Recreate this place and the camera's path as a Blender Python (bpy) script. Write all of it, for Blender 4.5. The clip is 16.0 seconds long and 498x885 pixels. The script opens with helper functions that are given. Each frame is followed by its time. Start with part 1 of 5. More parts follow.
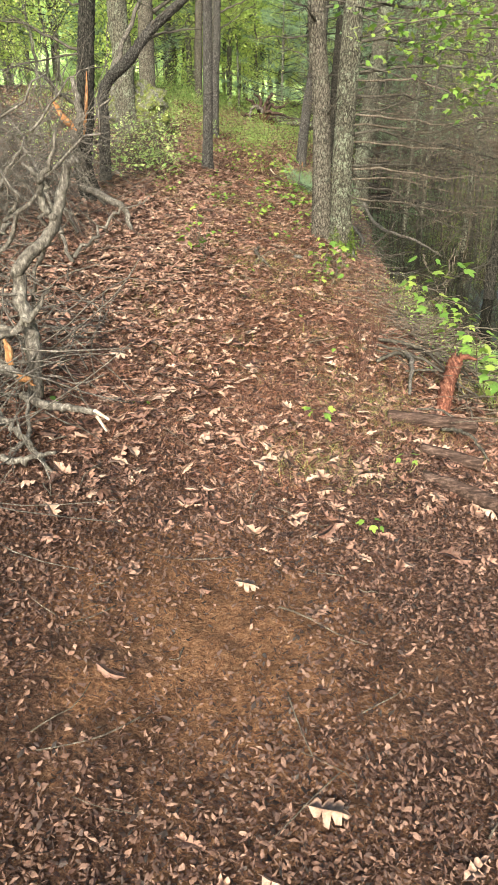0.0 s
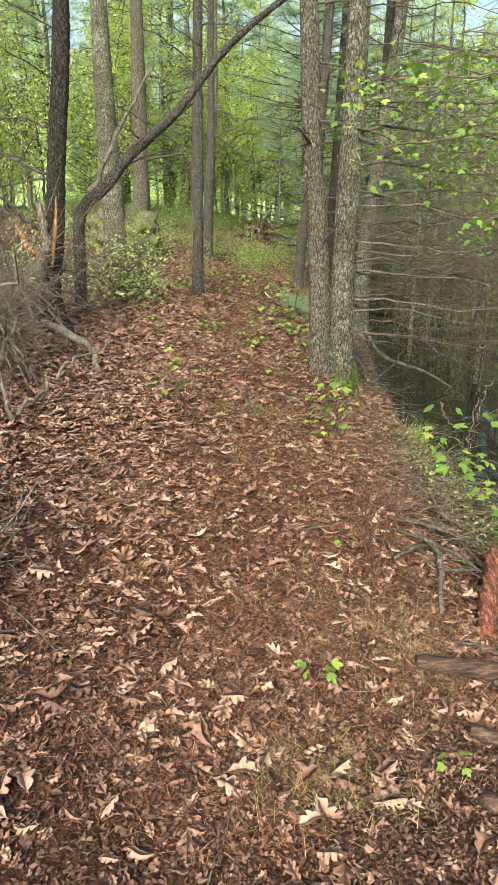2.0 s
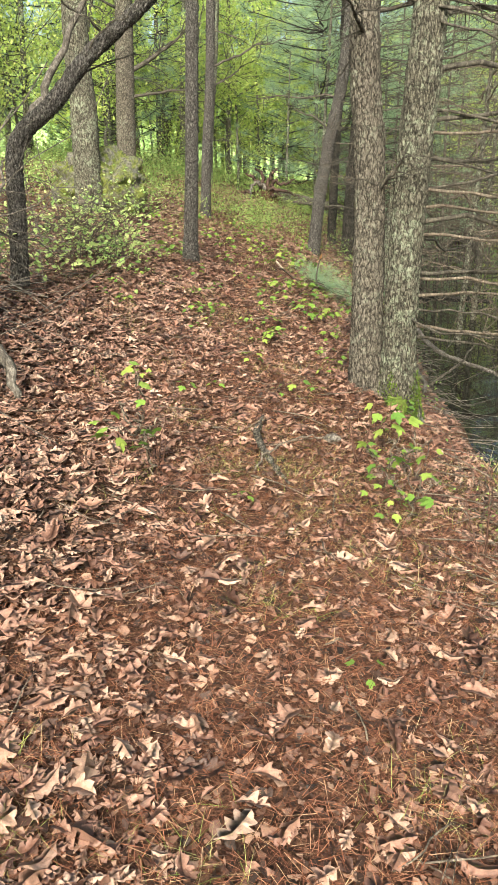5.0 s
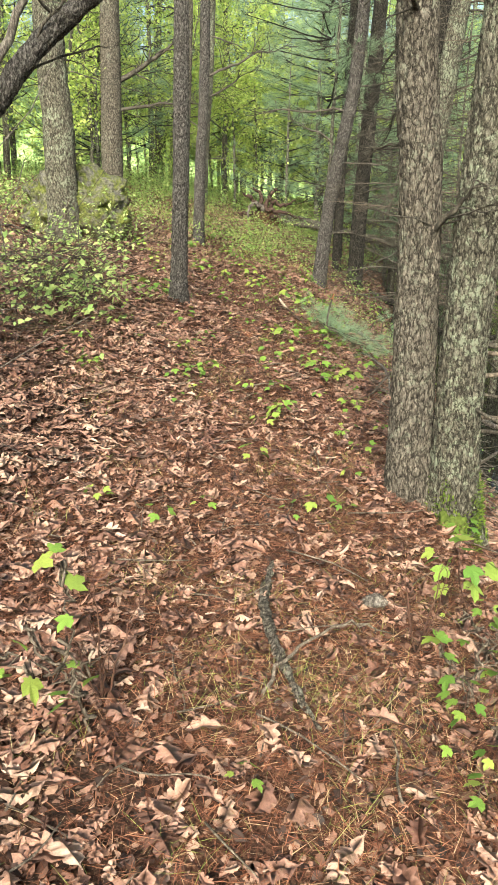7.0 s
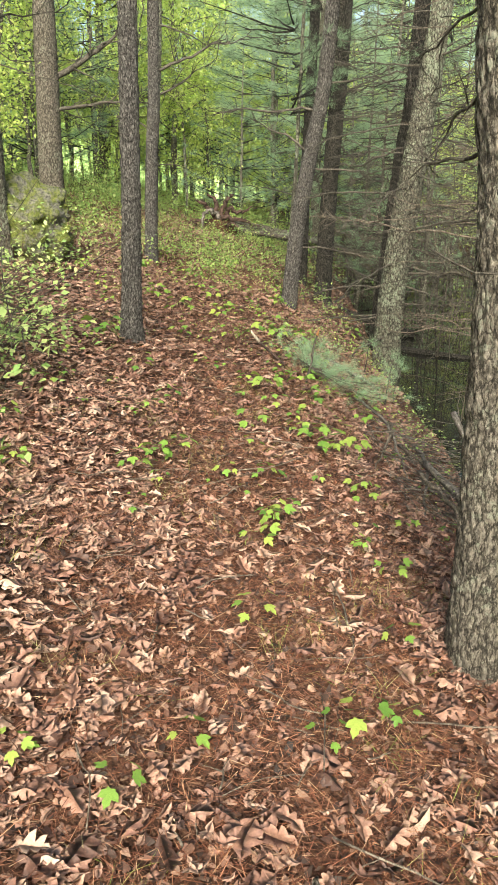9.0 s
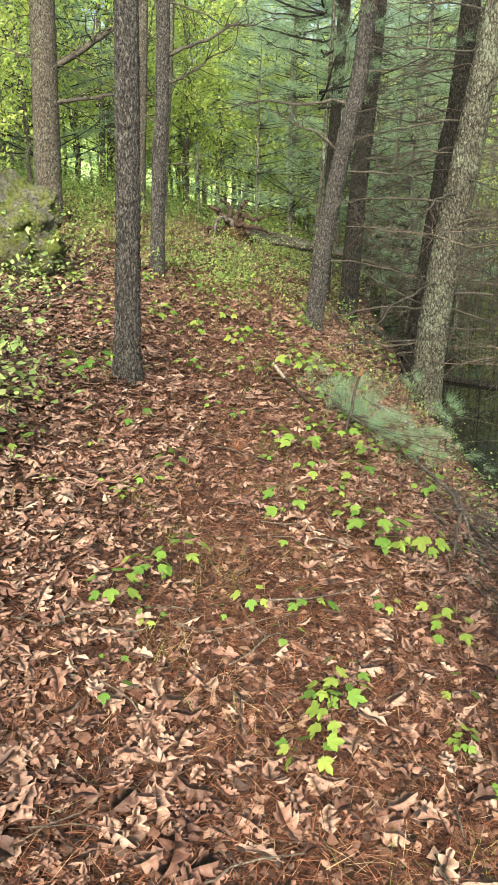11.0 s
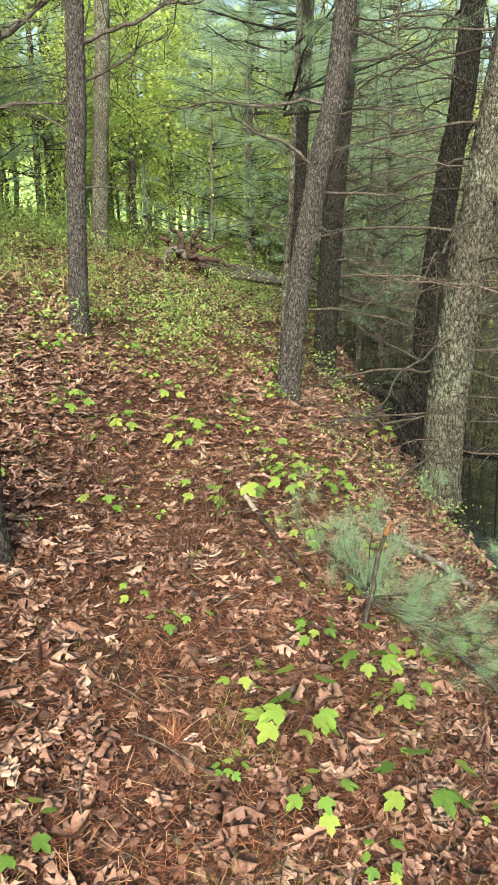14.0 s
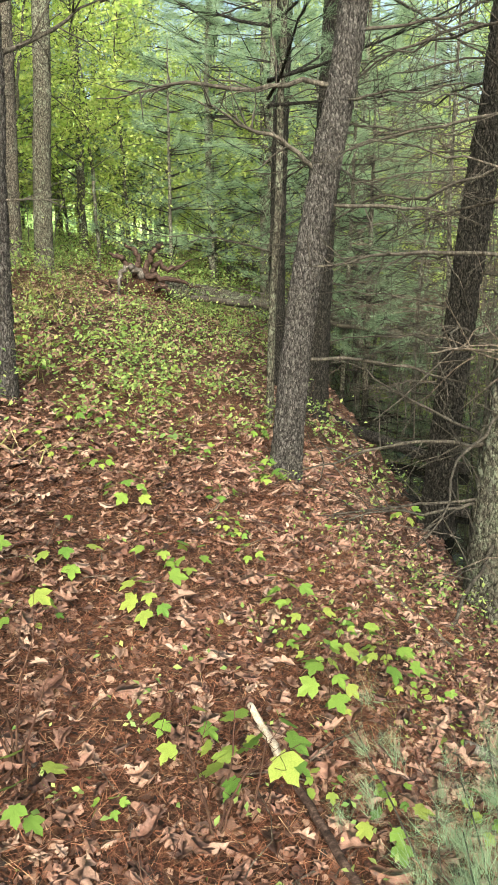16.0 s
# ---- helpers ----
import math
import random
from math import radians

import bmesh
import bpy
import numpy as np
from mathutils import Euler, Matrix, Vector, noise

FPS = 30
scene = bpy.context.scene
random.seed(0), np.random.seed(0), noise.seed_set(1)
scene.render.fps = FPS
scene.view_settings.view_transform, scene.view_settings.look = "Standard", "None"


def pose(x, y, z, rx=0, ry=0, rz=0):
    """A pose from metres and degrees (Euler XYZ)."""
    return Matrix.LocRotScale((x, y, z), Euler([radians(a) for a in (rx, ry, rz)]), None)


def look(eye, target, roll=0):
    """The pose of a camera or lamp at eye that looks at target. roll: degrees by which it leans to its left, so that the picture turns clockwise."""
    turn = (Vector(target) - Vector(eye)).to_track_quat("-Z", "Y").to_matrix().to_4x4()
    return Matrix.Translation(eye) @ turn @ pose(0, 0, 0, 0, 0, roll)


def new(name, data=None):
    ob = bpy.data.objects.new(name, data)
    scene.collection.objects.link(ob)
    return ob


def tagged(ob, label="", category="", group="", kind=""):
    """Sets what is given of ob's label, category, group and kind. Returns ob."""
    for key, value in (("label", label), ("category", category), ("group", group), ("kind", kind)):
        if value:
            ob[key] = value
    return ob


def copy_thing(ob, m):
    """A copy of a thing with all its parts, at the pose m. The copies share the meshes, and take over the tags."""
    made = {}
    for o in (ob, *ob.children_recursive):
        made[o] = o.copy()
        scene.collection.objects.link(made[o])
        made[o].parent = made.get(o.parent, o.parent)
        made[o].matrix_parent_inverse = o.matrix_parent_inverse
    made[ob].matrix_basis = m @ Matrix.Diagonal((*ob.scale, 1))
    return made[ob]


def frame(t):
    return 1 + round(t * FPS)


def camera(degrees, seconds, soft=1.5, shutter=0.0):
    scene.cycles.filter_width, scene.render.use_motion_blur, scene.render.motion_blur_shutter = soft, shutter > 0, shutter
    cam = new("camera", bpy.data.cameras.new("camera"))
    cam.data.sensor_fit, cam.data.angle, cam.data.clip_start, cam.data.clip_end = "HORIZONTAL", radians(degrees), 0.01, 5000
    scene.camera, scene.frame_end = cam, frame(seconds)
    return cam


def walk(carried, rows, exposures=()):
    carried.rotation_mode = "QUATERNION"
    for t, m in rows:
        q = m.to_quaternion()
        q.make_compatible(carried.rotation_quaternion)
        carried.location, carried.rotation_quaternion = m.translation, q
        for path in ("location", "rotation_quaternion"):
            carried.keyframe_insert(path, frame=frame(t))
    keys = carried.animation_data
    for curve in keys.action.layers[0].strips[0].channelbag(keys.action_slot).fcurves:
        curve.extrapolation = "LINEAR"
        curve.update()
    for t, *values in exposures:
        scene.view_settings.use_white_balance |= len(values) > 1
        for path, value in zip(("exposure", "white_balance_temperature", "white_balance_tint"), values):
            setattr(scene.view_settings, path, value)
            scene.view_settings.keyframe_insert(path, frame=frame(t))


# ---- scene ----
cam = camera(35.8, 16.0)
METRES, EYE, TILT, LEAN, TURN = 11.0, 1.562, -24.0, 0.0, 0.0
ROWS = [
    (0.0, 0.0, 0.0, 0.0, 0.0, 0.0, -0.0),
    (0.5, 0.0031, 0.0205, 0.0103, 0.26, 0.04, -0.16),
    (1.0, -0.0007, 0.0491, 0.0256, -1.13, 1.88, -0.78),
    (1.5, 0.0003, 0.0701, 0.0363, -1.35, 3.86, 0.38),
    (2.0, 0.0099, 0.0963, 0.0497, 0.1, 7.72, 0.05),
    (2.5, 0.0155, 0.1293, 0.0562, -3.14, 8.11, 0.7),
    (3.0, 0.018, 0.1619, 0.0673, -5.71, 7.59, 1.34),
    (3.5, 0.0198, 0.1996, 0.0796, -3.7, 5.88, 0.94),
    (4.0, 0.0109, 0.2327, 0.0922, 0.59, 4.46, -0.46),
    (6.5, -0.0008, 0.3783, 0.166, -1.54, 6.25, -0.77),
    (7.0, -0.0012, 0.4046, 0.179, -0.59, 6.22, -0.87),
    (7.5, -0.0066, 0.4297, 0.1951, -2.9, 5.91, -0.48),
    (8.0, -0.006, 0.4521, 0.2058, -4.1, 5.9, -0.28),
    (8.5, -0.0066, 0.4775, 0.2199, -3.67, 5.91, 0.71),
    (9.0, -0.0127, 0.5047, 0.2343, -3.85, 6.25, 0.99),
    (9.5, -0.014, 0.5253, 0.2439, -3.97, 6.99, 0.59),
    (12.0, -0.0135, 0.6599, 0.3005, -3.21, 6.57, 0.02),
    (12.5, -0.011, 0.68, 0.3165, -5.78, 7.31, 2.75),
    (13.0, -0.0011, 0.7069, 0.3279, -6.12, 8.13, 2.89),
    (13.5, 0.003, 0.7339, 0.3393, -5.13, 8.5, 2.55),
    (14.0, 0.002, 0.7675, 0.3561, -5.7, 8.32, 2.2),
    (14.5, 0.0057, 0.7992, 0.37, -6.34, 8.19, 2.06),
    (15.0, 0.007, 0.8304, 0.3898, -6.56, 8.32, 2.07),
    (15.5, 0.0024, 0.8614, 0.4082, -8.06, 8.59, 3.37),
    (16.0, 0.0033, 0.8938, 0.4208, -8.51, 8.8, 3.91),
]
EXPOSE = [(t, e + 0.31, 7100, 2) for t, e in ((0.0, 1.32), (1.0, 1.3), (1.5, 1.18), (2.0, 1.02), (2.5, 0.85), (3.0, 1.05), (4.0, 1.25), (6.5, 1.36), (7.0, 1.3), (9.5, 1.3), (12.0, 1.18), (14.0, 1.28), (15.0, 1.4), (16.0, 1.36))]
walk(cam, [(t, pose(0, 0, EYE, TILT, LEAN, TURN) @ pose(METRES * x, METRES * y, METRES * z, 90 + pitch, roll, yaw)) for t, x, y, z, yaw, pitch, roll in ROWS], EXPOSE)

# ---- world, sun, exposure ----
world = bpy.data.worlds.new("sky")
scene.world = world
world.use_nodes = True
wn = world.node_tree
sky = wn.nodes.new("ShaderNodeTexSky")
sky.sky_type, sky.sun_disc = "NISHITA", False
sky.sun_elevation, sky.sun_rotation = radians(33), radians(187)
sky.air_density, sky.dust_density, sky.ozone_density = 1.0, 4.0, 1.0
wn.links.new(sky.outputs[0], wn.nodes["Background"].inputs[0])
wn.nodes["Background"].inputs[1].default_value = 0.12
sun = new("sun", bpy.data.lights.new("sun", "SUN"))
sun.data.energy, sun.data.angle, sun.data.color = 4.1, radians(26), (1.0, 0.985, 0.94)
sun.matrix_world = look((-1.5, -12, 7.8), (0, 0, 0))

# ---- materials ----


def mat(name, build):
    m = bpy.data.materials.new(name)
    m.use_nodes = True
    nt = m.node_tree
    bsdf = nt.nodes["Principled BSDF"]
    bsdf.inputs["Specular IOR Level"].default_value = 0.2
    build(nt, bsdf)
    return m


def node(nt, kind, **values):
    n = nt.nodes.new("ShaderNode" + kind)
    for key, value in values.items():
        n.inputs[key].default_value = value
    return n


def ramp(nt, fac, *stops):
    r = nt.nodes.new("ShaderNodeValToRGB")
    el = r.color_ramp.elements
    while len(el) < len(stops):
        el.new(0.5)
    for e, (p, c) in zip(el, stops):
        e.position, e.color = p, (*c, 1)
    nt.links.new(fac, r.inputs[0])
    return r.outputs[0]


def coords(nt, scale=(1, 1, 1)):
    tc = nt.nodes.new("ShaderNodeTexCoord")
    mp = nt.nodes.new("ShaderNodeMapping")
    mp.inputs["Scale"].default_value = scale
    nt.links.new(tc.outputs["Object"], mp.inputs[0])
    return mp.outputs[0]


def nz(nt, vec, scale, detail=4, rough=0.6):
    n = node(nt, "TexNoise", Scale=scale, Detail=detail, Roughness=rough)
    nt.links.new(vec, n.inputs["Vector"])
    return n.outputs["Fac"]


def mixc(nt, fac, a, b, mode="MIX"):
    n = nt.nodes.new("ShaderNodeMix")
    n.data_type, n.blend_type = "RGBA", mode
    for sock, v in ((n.inputs[0], fac), (n.inputs[6], a), (n.inputs[7], b)):
        if isinstance(v, (int, float)):
            sock.default_value = v
        elif isinstance(v, tuple):
            sock.default_value = (*v, 1)
        else:
            nt.links.new(v, sock)
    return n.outputs[2]


def bump(nt, bsdf, height, strength=0.5, distance=0.01):
    b = node(nt, "Bump", Strength=strength, Distance=distance)
    nt.links.new(height, b.inputs["Height"])
    nt.links.new(b.outputs[0], bsdf.inputs["Normal"])


def leafy(stops, trans=0.35, rough=0.6, island=True, noise_scale=30.0):
    """A thin leaf: colour by piece, blotched, part of the light shining through."""
    def build(nt, bsdf):
        if island:
            rnd = nt.nodes.new("ShaderNodeNewGeometry").outputs["Random Per Island"]
        else:
            rnd = nt.nodes.new("ShaderNodeObjectInfo").outputs["Random"]
        col = ramp(nt, rnd, *stops)
        fac = nz(nt, coords(nt), noise_scale)
        col = mixc(nt, 0.7, col, ramp(nt, fac, (0.3, (0.42, 0.39, 0.37)), (0.68, (1.08, 1.06, 1.04))), "MULTIPLY")
        nt.links.new(col, bsdf.inputs["Base Color"])
        bsdf.inputs["Roughness"].default_value = rough
        if trans:
            tr = nt.nodes.new("ShaderNodeBsdfTranslucent")
            nt.links.new(col, tr.inputs[0])
            mx = nt.nodes.new("ShaderNodeMixShader")
            mx.inputs[0].default_value = trans
            nt.links.new(bsdf.outputs[0], mx.inputs[1])
            nt.links.new(tr.outputs[0], mx.inputs[2])
            nt.links.new(mx.outputs[0], nt.nodes["Material Output"].inputs[0])
    return build


def dead_leaf(stops, rough=0.45, scale=1.0, gloss=0.5):
    """Dry leaf: colour by leaf, mottled at two scales, some of it damp and glossy, faded where the skin has worn."""
    def build(nt, bsdf):
        rnd = nt.nodes.new("ShaderNodeNewGeometry").outputs["Random Per Island"]
        col = ramp(nt, rnd, *stops)
        vec = coords(nt)
        mott = nz(nt, vec, 32 * scale, 5, 0.7)
        fine = nz(nt, vec, 190 * scale, 4, 0.7)
        col = mixc(nt, 0.8, col, ramp(nt, mott, (0.30, (0.40, 0.36, 0.34)), (0.5, (0.9, 0.88, 0.86)), (0.72, (1.18, 1.17, 1.15))), "MULTIPLY")
        col = mixc(nt, 0.6, col, ramp(nt, fine, (0.32, (0.5, 0.47, 0.45)), (0.66, (1.15, 1.14, 1.12))), "MULTIPLY")
        nt.links.new(col, bsdf.inputs["Base Color"])
        damp = nt.nodes.new("ShaderNodeMapRange")
        damp.inputs["From Min"].default_value, damp.inputs["From Max"].default_value = 0.35, 0.65
        damp.inputs["To Min"].default_value, damp.inputs["To Max"].default_value = rough - 0.14, rough + 0.2
        nt.links.new(nz(nt, vec, 14 * scale, 3), damp.inputs["Value"])
        nt.links.new(damp.outputs[0], bsdf.inputs["Roughness"])
        bsdf.inputs["Specular IOR Level"].default_value = gloss
        bump(nt, bsdf, fine, 0.6, 0.004)
    return build


def barky(dark, mid, light, lichen, amount, scale=1.0):
    """Flaking bark: upright scales broken by ragged dark fissures, with grey-green lichen in flecks."""
    def build(nt, bsdf):
        base = coords(nt, (1, 1, 0.42))
        warp = node(nt, "TexNoise", Scale=30.0, Detail=5, Roughness=0.7)
        nt.links.new(base, warp.inputs["Vector"])
        sv = nt.nodes.new("ShaderNodeVectorMath")
        sv.operation = "MULTIPLY_ADD"
        nt.links.new(warp.outputs["Color"], sv.inputs[0])
        sv.inputs[1].default_value = (0.05, 0.05, 0.05)
        nt.links.new(base, sv.inputs[2])
        v = node(nt, "TexVoronoi", Scale=38 * scale)
        v.feature = "DISTANCE_TO_EDGE"
        nt.links.new(sv.outputs[0], v.inputs["Vector"])
        flake = nz(nt, base, 85 * scale, 9, 0.72)
        speck = nz(nt, coords(nt, (1, 1, 0.6)), 230 * scale, 4, 0.7)
        col = ramp(nt, flake, (0.33, tuple(0.45 * c for c in dark)), (0.43, dark), (0.52, mid), (0.64, light))
        col = mixc(nt, 0.7, col, ramp(nt, speck, (0.34, (0.55, 0.54, 0.53)), (0.66, (1.3, 1.3, 1.29))), "MULTIPLY")
        gap = nt.nodes.new("ShaderNodeMath")
        gap.operation = "MULTIPLY_ADD"
        nt.links.new(speck, gap.inputs[0])
        gap.inputs[1].default_value = 0.16
        nt.links.new(v.outputs["Distance"], gap.inputs[2])
        crack = ramp(nt, gap.outputs[0], (0.07, (0.05, 0.045, 0.04)), (0.13, (0.26, 0.245, 0.23)), (0.20, (1, 1, 1)))
        big = nz(nt, coords(nt), 5, 3)
        spots = nz(nt, coords(nt), 30, 9, 0.78)
        add = nt.nodes.new("ShaderNodeMath")
        add.operation = "MULTIPLY_ADD"
        nt.links.new(big, add.inputs[0])
        add.inputs[1].default_value = 0.45
        nt.links.new(spots, add.inputs[2])
        lo = 0.95 - 0.42 * amount
        mask = ramp(nt, add.outputs[0], (lo, (0, 0, 0)), (lo + 0.06, (0.85, 0.85, 0.85)))
        col = mixc(nt, mask, col, lichen)
        col = mixc(nt, 0.85, col, crack, "MULTIPLY")
        nt.links.new(col, bsdf.inputs["Base Color"])
        bsdf.inputs["Roughness"].default_value = 0.9
        hsum = nt.nodes.new("ShaderNodeMath")
        hsum.operation = "MULTIPLY_ADD"
        nt.links.new(gap.outputs[0], hsum.inputs[0])
        hsum.inputs[1].default_value = 1.6
        nt.links.new(flake, hsum.inputs[2])
        bump(nt, bsdf, hsum.outputs[0], 1.0, 0.02)
    return build


def woody(dark, mid, light, rough=0.85, stretch=(1, 1, 0.25)):
    """Weathered wood: grain along one axis, dark stains and fine pits."""
    def build(nt, bsdf):
        grain = nz(nt, coords(nt, stretch), 75, 8, 0.74)
        blot = nz(nt, coords(nt), 13, 5)
        pits = nz(nt, coords(nt), 260, 3)
        col = ramp(nt, grain, (0.34, dark), (0.5, mid), (0.66, light))
        col = mixc(nt, 0.7, col, ramp(nt, blot, (0.36, (0.38, 0.36, 0.34)), (0.64, (1.08, 1.08, 1.08))), "MULTIPLY")
        col = mixc(nt, 0.5, col, ramp(nt, pits, (0.36, (0.45, 0.43, 0.41)), (0.6, (1.1, 1.1, 1.1))), "MULTIPLY")
        nt.links.new(col, bsdf.inputs["Base Color"])
        bsdf.inputs["Roughness"].default_value = rough
        bump(nt, bsdf, grain, 0.9, 0.01)
    return build


def soil(nt, bsdf):
    vec = coords(nt)
    fine = nz(nt, vec, 70, 8, 0.75)
    mid = nz(nt, vec, 9, 5, 0.65)
    big = nz(nt, vec, 1.3, 4, 0.6)
    duff = ramp(nt, fine, (0.3, (0.020, 0.012, 0.009)), (0.48, (0.060, 0.034, 0.025)), (0.62, (0.13, 0.075, 0.053)), (0.8, (0.27, 0.17, 0.12)))
    red = ramp(nt, fine, (0.34, (0.020, 0.010, 0.007)), (0.5, (0.115, 0.055, 0.034)), (0.66, (0.28, 0.155, 0.10)))
    col = mixc(nt, ramp(nt, big, (0.34, (0, 0, 0)), (0.5, (1, 1, 1))), duff, red)
    sand = ramp(nt, fine, (0.36, (0.11, 0.048, 0.024)), (0.5, (0.26, 0.122, 0.062)), (0.64, (0.40, 0.225, 0.132)))
    # bare orange sand scuffed open at the start of the trail
    sep = nt.nodes.new("ShaderNodeSeparateXYZ")
    nt.links.new(vec, sep.inputs[0])
    dist = nt.nodes.new("ShaderNodeVectorMath")
    dist.operation = "DISTANCE"
    flat = nt.nodes.new("ShaderNodeCombineXYZ")
    nt.links.new(sep.outputs[0], flat.inputs[0])
    sc = nt.nodes.new("ShaderNodeMath")
    sc.operation = "MULTIPLY"
    sc.inputs[1].default_value = 0.62
    nt.links.new(sep.outputs[1], sc.inputs[0])
    nt.links.new(sc.outputs[0], flat.inputs[1])
    nt.links.new(flat.outputs[0], dist.inputs[0])
    dist.inputs[1].default_value = (-0.05, 1.17, 0)
    wob = nt.nodes.new("ShaderNodeMath")
    wob.operation = "MULTIPLY_ADD"
    nt.links.new(nz(nt, vec, 5, 6, 0.7), wob.inputs[0])
    wob.inputs[1].default_value = 1.5
    nt.links.new(dist.outputs["Value"], wob.inputs[2])
    half = nt.nodes.new("ShaderNodeMapRange")
    half.inputs["From Min"].default_value, half.inputs["From Max"].default_value = 1.30, 1.02
    nt.links.new(wob.outputs[0], half.inputs["Value"])
    col = mixc(nt, half.outputs[0], col, sand)
    col = mixc(nt, 0.75, col, ramp(nt, mid, (0.36, (0.30, 0.28, 0.27)), (0.58, (1.08, 1.08, 1.08))), "MULTIPLY")
    nt.links.new(col, bsdf.inputs["Base Color"])
    bsdf.inputs["Roughness"].default_value = 0.9
    clod = nt.nodes.new("ShaderNodeMath")
    clod.operation = "MULTIPLY_ADD"
    nt.links.new(nz(nt, vec, 26, 4, 0.7), clod.inputs[0])
    clod.inputs[1].default_value = 1.5
    nt.links.new(fine, clod.inputs[2])
    bump(nt, bsdf, clod.outputs[0], 1.0, 0.08)


def pond(nt, bsdf):
    bsdf.inputs["Base Color"].default_value = (0.008, 0.008, 0.006, 1)
    bsdf.inputs["Roughness"].default_value = 0.025
    bsdf.inputs["IOR"].default_value = 1.33
    bsdf.inputs["Specular IOR Level"].default_value = 0.5
    bump(nt, bsdf, nz(nt, coords(nt), 3.0, 3), 0.05, 0.02)


SOIL = mat("forest_soil", soil)
POND = mat("pond_water", pond)
OAK_LITTER = mat("dry_oak_leaf", dead_leaf([(0.0, (0.050, 0.023, 0.017)), (0.2, (0.15, 0.073, 0.054)), (0.55, (0.28, 0.156, 0.119)), (0.85, (0.35, 0.222, 0.173)), (1.0, (0.385, 0.265, 0.213))], 0.5, 1.0, 0.4))
CRUMBS = mat("crumbled_leaf", dead_leaf([(0.0, (0.012, 0.007, 0.005)), (0.4, (0.058, 0.028, 0.020)), (0.75, (0.18, 0.094, 0.067)), (1.0, (0.36, 0.235, 0.178))], 0.55, 1.0, 0.3))
NEEDLE_LITTER = mat("fallen_pine_needle", leafy([(0.0, (0.060, 0.022, 0.014)), (0.5, (0.20, 0.078, 0.046)), (0.85, (0.34, 0.155, 0.095)), (1.0, (0.48, 0.33, 0.21))], 0.0, 0.5))
MAPLE = mat("young_maple_leaf", leafy([(0.0, (0.12, 0.235, 0.05)), (0.5, (0.21, 0.345, 0.07)), (1.0, (0.35, 0.43, 0.10))], 0.4, 0.45, False, 40))
MOULD = mat("leaf_mould", dead_leaf([(0.0, (0.010, 0.006, 0.005)), (0.35, (0.062, 0.031, 0.024)), (0.75, (0.145, 0.079, 0.059)), (1.0, (0.225, 0.135, 0.105))], 0.55, 1.0, 0.3))
FOREST_LEAF = mat("spring_leaf", leafy([(0.0, (0.36, 0.52, 0.13)), (0.5, (0.50, 0.65, 0.18)), (1.0, (0.66, 0.73, 0.26))], 0.6, 0.5, True, 8))
SHRUB_LEAF = mat("shrub_leaf", leafy([(0.0, (0.17, 0.30, 0.09)), (0.5, (0.30, 0.44, 0.14)), (0.92, (0.42, 0.53, 0.18)), (1.0, (0.54, 0.56, 0.20))], 0.5, 0.5, True, 12))
PINE_GREEN = mat("pine_needle", leafy([(0.0, (0.15, 0.255, 0.145)), (0.5, (0.265, 0.40, 0.245)), (1.0, (0.40, 0.53, 0.36))], 0.45, 0.5))
BUSH_LEAF = mat("bush_leaf", leafy([(0.0, (0.28, 0.46, 0.15)), (0.5, (0.44, 0.60, 0.22)), (1.0, (0.60, 0.70, 0.30))], 0.55, 0.5, True, 12))
GRASS = mat("grass_blade", leafy([(0.0, (0.16, 0.24, 0.05)), (0.45, (0.30, 0.34, 0.10)), (0.8, (0.42, 0.36, 0.20)), (1.0, (0.50, 0.40, 0.26))], 0.35, 0.5))
MOSS = mat("moss", leafy([(0.0, (0.06, 0.11, 0.02)), (1.0, (0.20, 0.27, 0.05))], 0.2, 0.95, True, 60))
BARK_A = mat("pine_bark", barky((0.048, 0.042, 0.041), (0.105, 0.096, 0.092), (0.23, 0.216, 0.205), (0.25, 0.26, 0.22), 0.20, 1.2))
BARK_TWIN = mat("lichened_bark", barky((0.075, 0.063, 0.052), (0.150, 0.131, 0.110), (0.25, 0.222, 0.19), (0.215, 0.218, 0.175), 0.40, 1.0))
BARK_POND = mat("mossy_grey_bark", barky((0.065, 0.057, 0.045), (0.135, 0.124, 0.099), (0.24, 0.226, 0.186), (0.25, 0.275, 0.205), 0.48, 1.0))
BARK_LICHEN = mat("pale_lichen_bark", barky((0.060, 0.054, 0.043), (0.130, 0.121, 0.097), (0.22, 0.208, 0.172), (0.225, 0.25, 0.185), 0.50, 0.9))
BARK_FAR = mat("dark_bark", barky((0.018, 0.016, 0.014), (0.046, 0.041, 0.036), (0.12, 0.108, 0.094), (0.14, 0.155, 0.115), 0.24, 1.1))
DEAD = mat("grey_dead_wood", woody((0.030, 0.025, 0.022), (0.115, 0.100, 0.088), (0.31, 0.28, 0.25), 0.8, (1, 1, 0.4)))
BRANCH = mat("dry_branch", woody((0.018, 0.015, 0.012), (0.066, 0.058, 0.048), (0.17, 0.152, 0.128)))
TWIG = mat("dry_twig", woody((0.036, 0.028, 0.022), (0.125, 0.100, 0.080), (0.29, 0.245, 0.20)))
LOGWOOD = mat("weathered_log", woody((0.014, 0.008, 0.006), (0.058, 0.034, 0.027), (0.17, 0.112, 0.092), 0.85, (0.2, 1, 1)))
RED_ROT = mat("red_rotten_wood", woody((0.030, 0.011, 0.008), (0.15, 0.052, 0.034), (0.36, 0.175, 0.12), 0.9, (1, 0.16, 0.6)))
